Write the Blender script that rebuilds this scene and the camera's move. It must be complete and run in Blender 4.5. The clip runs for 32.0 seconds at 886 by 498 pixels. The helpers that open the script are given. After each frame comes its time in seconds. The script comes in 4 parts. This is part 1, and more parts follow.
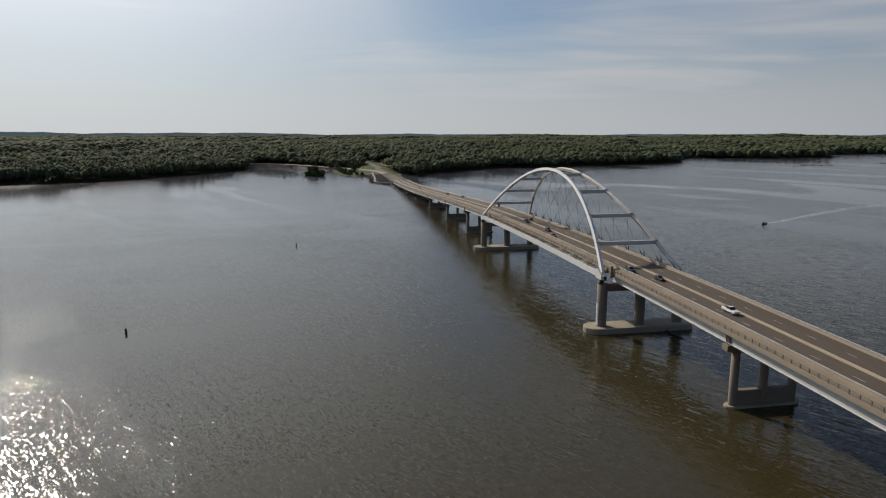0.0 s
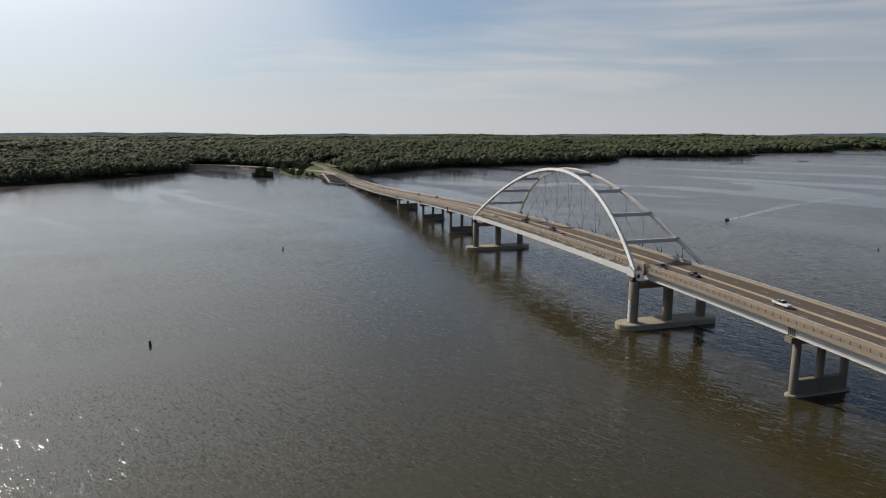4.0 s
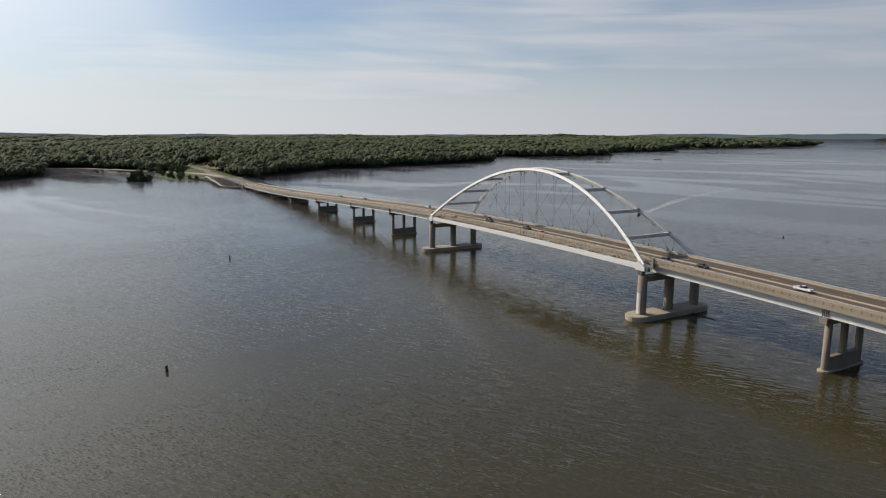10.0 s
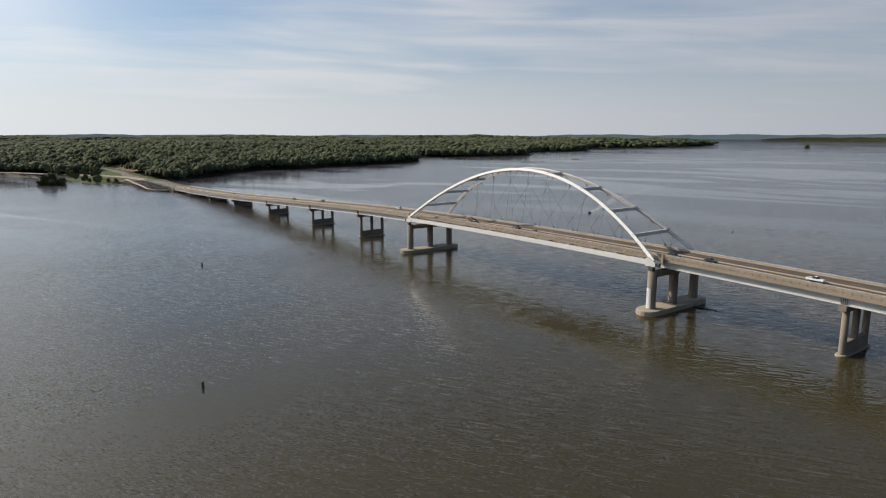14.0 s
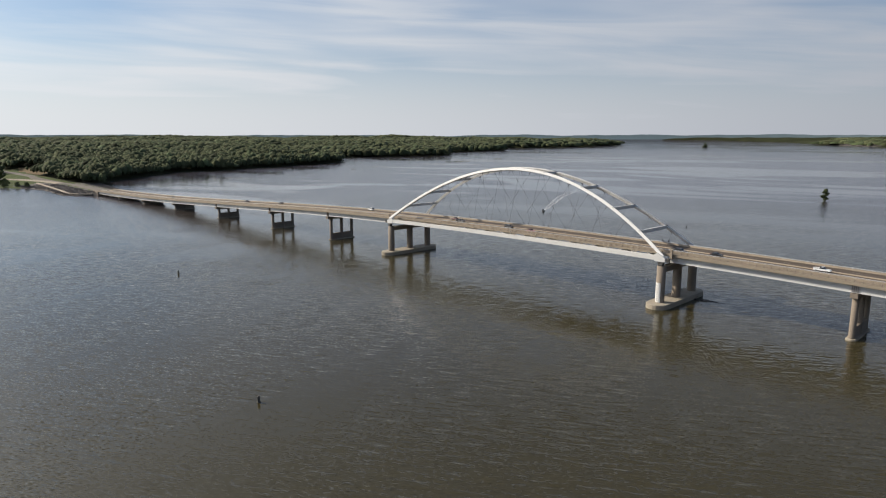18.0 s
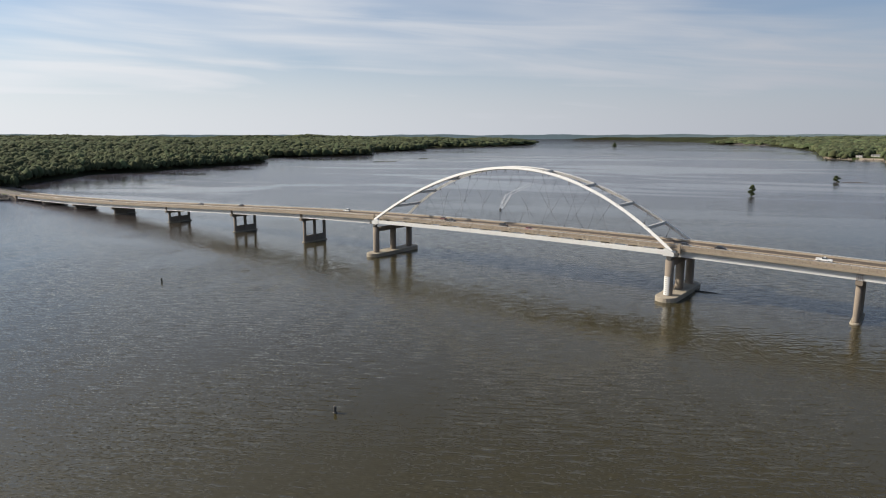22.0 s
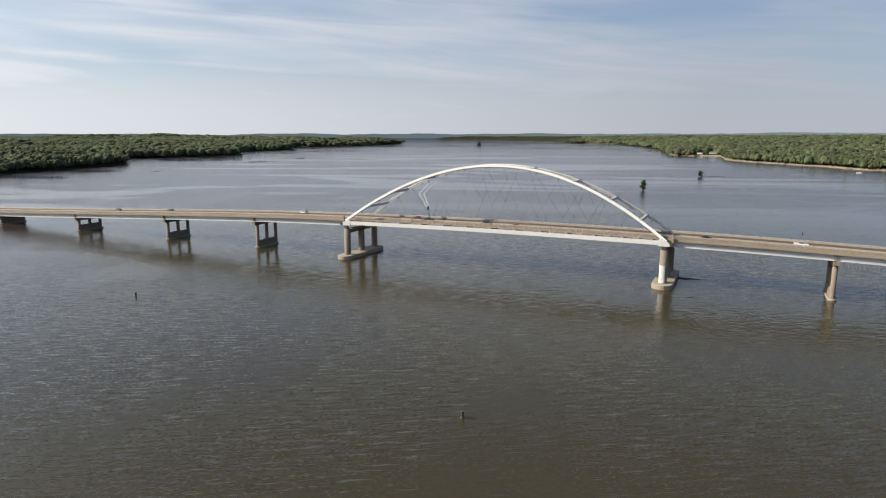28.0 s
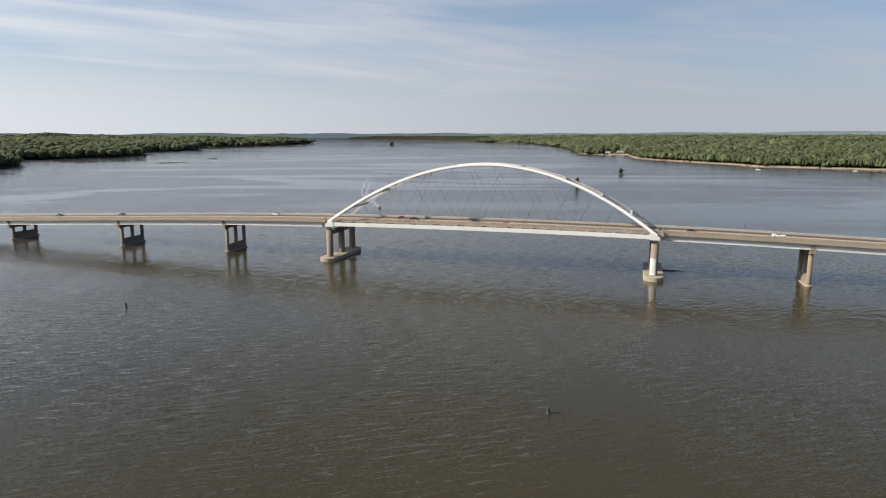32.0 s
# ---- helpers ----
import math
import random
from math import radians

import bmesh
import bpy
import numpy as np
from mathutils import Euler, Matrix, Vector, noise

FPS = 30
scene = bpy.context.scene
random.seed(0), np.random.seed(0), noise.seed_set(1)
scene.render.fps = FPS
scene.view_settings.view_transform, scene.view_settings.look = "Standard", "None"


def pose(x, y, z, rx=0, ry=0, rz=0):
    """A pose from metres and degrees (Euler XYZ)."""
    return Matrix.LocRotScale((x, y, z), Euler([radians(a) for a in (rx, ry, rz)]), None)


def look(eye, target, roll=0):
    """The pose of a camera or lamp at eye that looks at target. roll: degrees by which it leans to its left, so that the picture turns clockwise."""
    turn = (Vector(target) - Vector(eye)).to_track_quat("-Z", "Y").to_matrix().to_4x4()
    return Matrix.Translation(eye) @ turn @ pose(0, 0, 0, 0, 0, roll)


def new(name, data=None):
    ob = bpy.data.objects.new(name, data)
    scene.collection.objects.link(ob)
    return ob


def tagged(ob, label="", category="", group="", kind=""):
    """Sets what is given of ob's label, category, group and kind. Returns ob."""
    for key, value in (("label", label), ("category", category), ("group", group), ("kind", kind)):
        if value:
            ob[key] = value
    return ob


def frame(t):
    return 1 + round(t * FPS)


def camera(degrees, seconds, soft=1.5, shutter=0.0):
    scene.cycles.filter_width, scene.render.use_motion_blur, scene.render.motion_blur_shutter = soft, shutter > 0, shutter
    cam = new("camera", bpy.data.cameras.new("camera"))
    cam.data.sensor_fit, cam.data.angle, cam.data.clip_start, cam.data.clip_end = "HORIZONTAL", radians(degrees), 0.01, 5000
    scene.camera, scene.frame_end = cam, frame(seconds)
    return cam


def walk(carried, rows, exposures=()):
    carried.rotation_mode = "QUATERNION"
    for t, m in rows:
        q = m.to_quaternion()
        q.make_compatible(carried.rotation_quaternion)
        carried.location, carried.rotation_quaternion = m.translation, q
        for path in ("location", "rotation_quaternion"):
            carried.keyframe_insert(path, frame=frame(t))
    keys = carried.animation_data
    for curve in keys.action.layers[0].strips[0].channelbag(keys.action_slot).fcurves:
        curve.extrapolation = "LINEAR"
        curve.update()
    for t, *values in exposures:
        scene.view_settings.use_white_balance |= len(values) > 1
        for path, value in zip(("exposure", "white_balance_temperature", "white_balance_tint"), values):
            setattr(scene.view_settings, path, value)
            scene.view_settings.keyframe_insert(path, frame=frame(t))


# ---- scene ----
cam = camera(69.01, 32.0, soft=1.15)

# seconds, x, y, z, heading (degrees from +x towards +y), pitch
PATH = [
    (0.0, 292.5, -88.8, 67.99, 169.39, -10.00),
    (0.5, 291.5, -93.3, 68.05, 168.85, -10.00),
    (1.0, 290.5, -97.7, 68.11, 168.24, -10.01),
    (1.5, 289.4, -102.1, 68.17, 167.41, -10.02),
    (2.0, 288.2, -106.5, 68.22, 166.57, -10.01),
    (2.5, 286.9, -110.9, 68.27, 165.70, -10.02),
    (4.5, 281.0, -128.3, 68.43, 162.13, -10.02),
    (5.0, 279.3, -132.6, 68.46, 160.82, -10.03),
    (5.5, 277.6, -136.9, 68.49, 159.61, -10.02),
    (6.0, 275.7, -141.1, 68.51, 158.54, -10.02),
    (6.5, 273.8, -145.4, 68.53, 157.99, -10.02),
    (7.0, 271.8, -149.6, 68.55, 157.12, -10.01),
    (7.5, 269.7, -153.8, 68.57, 156.12, -10.01),
    (8.0, 267.5, -157.9, 68.59, 155.17, -10.00),
    (8.5, 265.2, -162.1, 68.60, 154.28, -10.01),
    (9.0, 262.8, -166.2, 68.61, 153.13, -10.00),
    (9.5, 260.3, -170.3, 68.61, 152.01, -10.00),
    (10.0, 257.8, -174.4, 68.62, 150.95, -9.99),
    (10.5, 255.2, -178.5, 68.62, 149.93, -9.99),
    (11.0, 252.4, -182.5, 68.62, 149.03, -9.98),
    (11.5, 249.6, -186.5, 68.62, 148.08, -9.97),
    (12.0, 246.8, -190.5, 68.61, 147.09, -9.98),
    (12.5, 243.8, -194.4, 68.60, 146.11, -9.96),
    (13.0, 240.7, -198.3, 68.59, 145.12, -9.96),
    (13.5, 237.6, -202.2, 68.58, 144.13, -9.95),
    (14.0, 234.4, -206.0, 68.57, 143.11, -9.95),
    (14.5, 231.1, -209.8, 68.55, 142.11, -9.96),
    (16.5, 217.1, -224.6, 68.48, 138.23, -9.93),
    (17.0, 213.4, -228.2, 68.45, 136.92, -9.94),
    (17.5, 209.7, -231.8, 68.43, 135.74, -9.94),
    (18.0, 205.9, -235.3, 68.40, 135.24, -9.93),
    (18.5, 202.0, -238.8, 68.37, 134.37, -9.93),
    (19.0, 198.0, -242.2, 68.34, 133.16, -9.93),
    (19.5, 194.0, -245.5, 68.31, 132.63, -9.94),
    (20.0, 189.9, -248.8, 68.28, 131.50, -9.95),
    (20.5, 185.7, -252.1, 68.25, 130.50, -9.94),
    (21.0, 181.5, -255.3, 68.22, 129.40, -9.95),
    (21.5, 177.2, -258.4, 68.18, 128.36, -9.96),
    (22.0, 172.9, -261.5, 68.14, 127.46, -9.95),
    (22.5, 168.5, -264.5, 68.11, 126.43, -9.95),
    (23.0, 164.1, -267.4, 68.07, 125.40, -9.96),
    (23.5, 159.6, -270.3, 68.03, 124.35, -9.97),
    (24.0, 155.0, -273.1, 68.00, 123.29, -9.98),
    (24.5, 150.4, -275.9, 67.96, 122.21, -9.98),
    (25.0, 145.8, -278.5, 67.92, 121.17, -9.99),
    (25.5, 141.1, -281.1, 67.88, 120.10, -10.00),
    (27.5, 122.0, -290.8, 67.71, 115.89, -10.03),
    (28.0, 117.1, -293.0, 67.67, 114.93, -10.02),
    (28.5, 112.2, -295.1, 67.63, 113.93, -10.05),
    (29.0, 107.3, -297.2, 67.59, 112.89, -10.04),
    (29.5, 102.3, -299.1, 67.55, 111.88, -10.03),
    (30.0, 97.3, -301.0, 67.51, 111.61, -10.04),
    (30.5, 92.3, -302.8, 67.47, 111.13, -10.02),
    (31.0, 87.3, -304.5, 67.43, 109.55, -10.04),
    (31.5, 82.2, -306.1, 67.39, 108.01, -10.04),
    (32.0, 77.2, -307.6, 67.35, 106.62, -10.05),
]


def aimed(x, y, z, heading, pitch):
    return pose(x, y, z, 90 + pitch, 0, heading - 90)


walk(cam, [(t, aimed(x, y, z, h, p)) for t, x, y, z, h, p in PATH],
     exposures=[(0.0, -0.44), (2.5, -0.33), (6.0, -0.16), (9.0, -0.05), (13.0, 0.04), (20.0, 0.24), (32.0, 0.42)])

# ---- light ----
SUN_EL, SUN_AZ = 31.0, 205.5  # degrees; azimuth from +x towards +y
world = bpy.data.worlds.new("sky")
scene.world = world
world.use_nodes = True
wn, wl = world.node_tree.nodes, world.node_tree.links
wn.clear()
sky = wn.new("ShaderNodeTexSky")
sky.sky_type = "NISHITA"
sky.sun_disc = False
sky.sun_elevation = radians(SUN_EL)
sky.sun_rotation = radians(90 - SUN_AZ)
sky.altitude = 100
sky.air_density, sky.dust_density, sky.ozone_density = 1.0, 1.0, 2.0
wout = wn.new("ShaderNodeOutputWorld")
wbg = wn.new("ShaderNodeBackground")
wbg.inputs["Strength"].default_value = 0.08
# thin streaky cirrus, stretched along the horizon
wco = wn.new("ShaderNodeTexCoord")
wsep = wn.new("ShaderNodeSeparateXYZ")
wl.new(wco.outputs["Generated"], wsep.inputs[0])


def wmath(op, a, b=None, c=None):
    n = wn.new("ShaderNodeMath")
    n.operation = op
    for i, v in enumerate((a, b, c)):
        if v is None:
            continue
        if isinstance(v, (int, float)):
            n.inputs[i].default_value = v
        else:
            wl.new(v, n.inputs[i])
    return n.outputs[0]


wz = wmath("MAXIMUM", wsep.outputs[2], 0.0)


def bands(scale, level, tilt, detail, distortion, low, high):
    """Long level streaks: noise that changes slowly along the horizon and fast with height."""
    mp = wn.new("ShaderNodeMapping")
    mp.inputs["Rotation"].default_value = (radians(tilt[0]), radians(tilt[1]), 0)
    wl.new(wco.outputs["Generated"], mp.inputs[0])
    st = wn.new("ShaderNodeMapping")
    st.inputs["Scale"].default_value = (1.0, 1.0, level)
    wl.new(mp.outputs[0], st.inputs[0])
    t = wn.new("ShaderNodeTexNoise")
    t.inputs["Scale"].default_value = scale
    t.inputs["Detail"].default_value = detail
    t.inputs["Roughness"].default_value = 0.55
    t.inputs["Distortion"].default_value = distortion
    wl.new(st.outputs[0], t.inputs["Vector"])
    r = wn.new("ShaderNodeMapRange")
    r.interpolation_type = "SMOOTHSTEP"
    r.inputs["From Min"].default_value, r.inputs["From Max"].default_value = low, high
    wl.new(t.outputs["Fac"], r.inputs["Value"])
    return r.outputs[0]


wbroad = bands(1.5, 7.0, (3, -5), 3, 0.4, 0.28, 0.66)
wfine = bands(2.6, 14.0, (-2, -6), 5, 0.7, 0.30, 0.72)
wveil = wmath("MULTIPLY_ADD", wfine, 0.34, wmath("MULTIPLY_ADD", wbroad, 0.42, 0.30))
# a clearer patch of blue above the landing
wgap = wn.new("ShaderNodeVectorMath")
wgap.operation = "DOT_PRODUCT"
wl.new(wco.outputs["Generated"], wgap.inputs[0])
wgap.inputs[1].default_value = Vector((math.cos(radians(165)), math.sin(radians(165)), math.tan(radians(13.5)))).normalized()
wopen = wn.new("ShaderNodeMapRange")
wopen.interpolation_type = "SMOOTHSTEP"
wopen.inputs["From Min"].default_value, wopen.inputs["From Max"].default_value = 0.982, 1.0
wopen.inputs["To Min"].default_value, wopen.inputs["To Max"].default_value = 1.0, 0.55
wl.new(wgap.outputs["Value"], wopen.inputs["Value"])
whaze = wn.new("ShaderNodeMapRange")
whaze.interpolation_type = "SMOOTHSTEP"
whaze.inputs["From Min"].default_value, whaze.inputs["From Max"].default_value = 0.0, 0.20
whaze.inputs["To Min"].default_value, whaze.inputs["To Max"].default_value = 0.95, 0.12
wl.new(wz, whaze.inputs["Value"])
wclear = wn.new("ShaderNodeMapRange")
wclear.inputs["From Min"].default_value, wclear.inputs["From Max"].default_value = 0.16, 0.44
wclear.inputs["To Min"].default_value, wclear.inputs["To Max"].default_value = 0.95, 0.05
wl.new(wz, wclear.inputs["Value"])
wseen = wmath("MAXIMUM", whaze.outputs[0], wmath("MULTIPLY", wmath("MULTIPLY", wveil, wopen.outputs[0]), wclear.outputs[0]))
wmix = wn.new("ShaderNodeMix")
wmix.data_type = "RGBA"
wdeep = wn.new("ShaderNodeVectorMath")
wdeep.operation = "MULTIPLY"
wdeep.inputs[1].default_value = (0.62, 0.82, 1.02)
wl.new(sky.outputs[0], wdeep.inputs[0])
wl.new(wdeep.outputs[0], wmix.inputs[6])
wdot = wn.new("ShaderNodeVectorMath")
wdot.operation = "DOT_PRODUCT"
wl.new(wco.outputs["Generated"], wdot.inputs[0])
ce = math.cos(radians(SUN_EL))
to_sun = Vector((ce * math.cos(radians(SUN_AZ)), ce * math.sin(radians(SUN_AZ)), math.sin(radians(SUN_EL))))
wdot.inputs[1].default_value = to_sun
wglow = wn.new("ShaderNodeMapRange")
wglow.inputs["From Min"].default_value, wglow.inputs["From Max"].default_value = -0.3, 0.95
wglow.inputs["To Min"].default_value, wglow.inputs["To Max"].default_value = 0.76, 1.45
wl.new(wdot.outputs["Value"], wglow.inputs["Value"])
wcloud = wn.new("ShaderNodeVectorMath")
wcloud.operation = "SCALE"
wtint = wn.new("ShaderNodeMix")
wtint.data_type = "RGBA"
wtf = wn.new("ShaderNodeMapRange")
wtf.inputs["From Min"].default_value, wtf.inputs["From Max"].default_value = -0.5, 0.6
wl.new(wdot.outputs["Value"], wtf.inputs["Value"])
wl.new(wtf.outputs[0], wtint.inputs[0])
wtint.inputs[6].default_value = (5.8, 6.15, 7.0, 1)
wtint.inputs[7].default_value = (6.3, 6.5, 6.8, 1)
wl.new(wtint.outputs[2], wcloud.inputs[0])
# thin cloud is brightest in a wide halo round the sun
whigh = wn.new("ShaderNodeMapRange")
whigh.inputs["From Min"].default_value, whigh.inputs["From Max"].default_value = 0.05, 0.35
whigh.inputs["To Min"].default_value, whigh.inputs["To Max"].default_value = 0.25, 1.0
wl.new(wz, whigh.inputs["Value"])
whalo = wmath("MULTIPLY", wmath("POWER", wmath("MAXIMUM", wdot.outputs["Value"], 0.0), 8.0), wmath("MULTIPLY", whigh.outputs[0], 2.5))
wl.new(wmath("ADD", wglow.outputs[0], whalo), wcloud.inputs["Scale"])
wround = wmath("POWER", wmath("MAXIMUM", wdot.outputs["Value"], 0.0), 2.2)
wcover = wmath("MULTIPLY", wmath("MULTIPLY", wround, 0.95), wopen.outputs[0])
wl.new(wmath("MAXIMUM", wseen, wcover), wmix.inputs[0])
wl.new(wcloud.outputs[0], wmix.inputs[7])
wl.new(wmix.outputs[2], wbg.inputs["Color"])
wl.new(wbg.outputs[0], wout.inputs[0])

sun_data = bpy.data.lights.new("sun", "SUN")
sun_data.energy, sun_data.angle, sun_data.color = 5.0, radians(0.53), (1.0, 0.90, 0.765)
sun = new("sun", sun_data)
sun.matrix_world = look(to_sun * 500, (0, 0, 0))


# ---- materials ----
def make_material(name, base, rough=0.6, metal=0.0, vary=0.25, scale=1.0, bump=0.0, bump_scale=8.0, second=None, rand=0.0, island=0.0, stretch=(1, 1, 1), spec=0.5):
    """Principled surface with two scales of colour variation, optional bump and per-object or per-island variation."""
    m = bpy.data.materials.new(name)
    m.use_nodes = True
    n, l = m.node_tree.nodes, m.node_tree.links
    b = n["Principled BSDF"]
    b.inputs["Roughness"].default_value = rough
    b.inputs["Metallic"].default_value = metal
    b.inputs["Specular IOR Level"].default_value = spec
    geo = n.new("ShaderNodeNewGeometry")
    mp = n.new("ShaderNodeMapping")
    mp.inputs["Scale"].default_value = stretch
    l.new(geo.outputs["Position"], mp.inputs[0])
    big = n.new("ShaderNodeTexNoise")
    big.inputs["Scale"].default_value = 0.13 * scale
    big.inputs["Detail"].default_value = 5
    fine = n.new("ShaderNodeTexNoise")
    fine.inputs["Scale"].default_value = 2.3 * scale
    fine.inputs["Detail"].default_value = 6
    l.new(mp.outputs[0], big.inputs["Vector"])
    l.new(mp.outputs[0], fine.inputs["Vector"])
    add = n.new("ShaderNodeMath")
    add.operation = "ADD"
    l.new(big.outputs["Fac"], add.inputs[0])
    l.new(fine.outputs["Fac"], add.inputs[1])
    fac = add.outputs[0]
    if rand or island:
        extra = n.new("ShaderNodeObjectInfo").outputs["Random"] if rand else geo.outputs["Random Per Island"]
        ml = n.new("ShaderNodeMath")
        ml.operation = "MULTIPLY_ADD"
        ml.inputs[1].default_value = rand or island
        l.new(extra, ml.inputs[0])
        l.new(fac, ml.inputs[2])
        fac = ml.outputs[0]
    span = n.new("ShaderNodeMapRange")
    span.inputs["From Min"].default_value, span.inputs["From Max"].default_value = 0.6, 1.4 + (rand or island)
    l.new(fac, span.inputs["Value"])
    mix = n.new("ShaderNodeMix")
    mix.data_type = "RGBA"
    l.new(span.outputs[0], mix.inputs[0])
    lo = [max(0.0, c * (1 - vary)) for c in base]
    hi = second or [min(1.0, c * (1 + vary)) for c in base]
    mix.inputs[6].default_value = (*lo, 1)
    mix.inputs[7].default_value = (*hi, 1)
    l.new(mix.outputs[2], b.inputs["Base Color"])
    if bump:
        bn = n.new("ShaderNodeTexNoise")
        bn.inputs["Scale"].default_value = bump_scale
        bn.inputs["Detail"].default_value = 5
        l.new(mp.outputs[0], bn.inputs["Vector"])
        bu = n.new("ShaderNodeBump")
        bu.inputs["Strength"].default_value = 0.6
        bu.inputs["Distance"].default_value = bump
        l.new(bn.outputs["Fac"], bu.inputs["Height"])
        l.new(bu.outputs[0], b.inputs["Normal"])
    return m


M_CONCRETE = make_material("concrete", (0.205, 0.168, 0.130), 0.85, vary=0.22, bump=0.03, bump_scale=3)
M_FOOTING = make_material("footing_concrete", (0.30, 0.26, 0.20), 0.85, vary=0.25, bump=0.04, bump_scale=2)
M_BARRIER = make_material("barrier_concrete", (0.275, 0.226, 0.168), 0.85, vary=0.2, bump=0.02, bump_scale=4)
M_PATH = make_material("path_concrete", (0.23, 0.186, 0.134), 0.85, vary=0.2, bump=0.01, bump_scale=5)
M_ASPHALT = make_material("deck_asphalt", (0.080, 0.059, 0.041), 0.85, vary=0.25, stretch=(0.15, 1, 1), bump=0.01, bump_scale=10)
M_MEDIAN = make_material("median_concrete", (0.38, 0.305, 0.215), 0.8, vary=0.18)
M_PAINT = make_material("road_paint", (0.45, 0.42, 0.36), 0.7, vary=0.15)
M_WHITE = make_material("white_steel_paint", (0.64, 0.63, 0.605), 0.26, vary=0.07, scale=0.6, spec=0.5)
M_TIE = make_material("glossy_white_steel_paint", (0.66, 0.65, 0.62), 0.13, vary=0.07, scale=0.6, spec=0.7)
M_BRACE = make_material("brace_steel_paint", (0.46, 0.46, 0.45), 0.5, vary=0.1)
M_GIRDER = make_material("girder_steel_paint", (0.50, 0.50, 0.49), 0.5, vary=0.12)
# duller colours for the far rib, and for the far tie and knuckles
M_FAR_RIB = make_material("greyish_steel_paint", (0.57, 0.555, 0.525), 0.6, vary=0.3, scale=1.5)
M_FAR_TIE = make_material("brown_tie_steel", (0.17, 0.145, 0.11), 0.8, vary=0.35, scale=1.5)
M_CABLE = make_material("hanger_steel", (0.10, 0.10, 0.11), 0.5, metal=0.5, vary=0.15)
M_DARK = make_material("dark_steel", (0.05, 0.048, 0.045), 0.6, vary=0.3)
M_RAIL = make_material("railing_steel", (0.16, 0.13, 0.10), 0.6, metal=0.4, vary=0.2)
M_RIPRAP = make_material("riprap_stone", (0.115, 0.105, 0.095), 0.9, vary=0.35, island=0.7, bump=0.1, bump_scale=1.0, spec=0.08)
M_ROAD = make_material("land_road", (0.16, 0.145, 0.125), 0.9, vary=0.2, spec=0.08)
M_LEAF = make_material("woodland_leaves", (0.042, 0.053, 0.027), 0.85, vary=0.6, second=(0.098, 0.113, 0.055), scale=0.22, island=0.7, bump=0.7, bump_scale=0.8, spec=0.05)
M_LEAF.node_tree.nodes["Principled BSDF"].inputs["Sheen Weight"].default_value = 0.08
M_LEAF.node_tree.nodes["Principled BSDF"].inputs["Sheen Tint"].default_value = (0.70, 0.75, 0.50, 1)


def vary_crowns(m):
    """Each crown gets its own shade, from blue-green to olive and from dark to light."""
    n, l = m.node_tree.nodes, m.node_tree.links
    b = n["Principled BSDF"]
    old = b.inputs["Base Color"].links[0].from_socket
    geo = n.new("ShaderNodeNewGeometry")
    hsv = n.new("ShaderNodeHueSaturation")
    for k, (times, lo, hi, socket) in enumerate(((7.31, 0.475, 0.535, "Hue"), (13.7, 0.55, 1.35, "Value"))):
        mul = n.new("ShaderNodeMath")
        mul.operation = "MULTIPLY"
        mul.inputs[1].default_value = times
        l.new(geo.outputs["Random Per Island"], mul.inputs[0])
        fr = n.new("ShaderNodeMath")
        fr.operation = "FRACT"
        l.new(mul.outputs[0], fr.inputs[0])
        mr = n.new("ShaderNodeMapRange")
        mr.inputs["To Min"].default_value, mr.inputs["To Max"].default_value = lo, hi
        l.new(fr.outputs[0], mr.inputs["Value"])
        l.new(mr.outputs[0], hsv.inputs[socket])
    l.new(old, hsv.inputs["Color"])
    l.new(hsv.outputs[0], b.inputs["Base Color"])


vary_crowns(M_LEAF)
M_TREE = make_material("tree_leaves", (0.045, 0.066, 0.024), 0.8, vary=0.5, second=(0.115, 0.140, 0.055), island=0.8, spec=0.2)
M_WILLOW = make_material("willow_leaves", (0.075, 0.105, 0.040), 0.8, vary=0.4, second=(0.17, 0.19, 0.08), island=0.8, spec=0.2)
M_BARK = make_material("bark", (0.13, 0.10, 0.075), 0.9, vary=0.3, bump=0.03)
M_GRASS = make_material("marsh_grass", (0.045, 0.068, 0.020), 0.9, vary=0.4, second=(0.085, 0.105, 0.034), scale=0.4, bump=0.2, bump_scale=1.2, spec=0.08)
M_LAND = make_material("land_soil", (0.025, 0.03, 0.014), 0.95, vary=0.4, second=(0.045, 0.048, 0.022), scale=0.15, spec=0.08)
# distance haze is put into the ridge's bluish colour and a faint glow
M_RIDGE = make_material("hazed_ridge", (0.085, 0.105, 0.105), 0.95, vary=0.2, second=(0.12, 0.14, 0.14), scale=0.06, spec=0.1)
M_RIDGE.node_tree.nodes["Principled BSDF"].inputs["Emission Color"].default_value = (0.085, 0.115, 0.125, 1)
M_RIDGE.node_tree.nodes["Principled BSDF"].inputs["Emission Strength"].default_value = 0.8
M_BANK = make_material("bare_bank", (0.15, 0.11, 0.06), 0.95, vary=0.3, scale=0.4, spec=0.08)
M_SHORE = make_material("shore_stone", (0.30, 0.25, 0.19), 0.95, vary=0.35, scale=0.4, spec=0.08)


# scale, detail, stretch along the crests, bearing, slope along the wind, slope across
WAVES = [(0.85, 2, 6.0, 32, 0.20, 0.04), (2.7, 2, 2.8, 30, 0.25, 0.31)]
STEEP = 46.0  # how much the steepest wavelets outdo the usual ones
CREST = 32.0  # bearing of the wave crests, degrees from +x


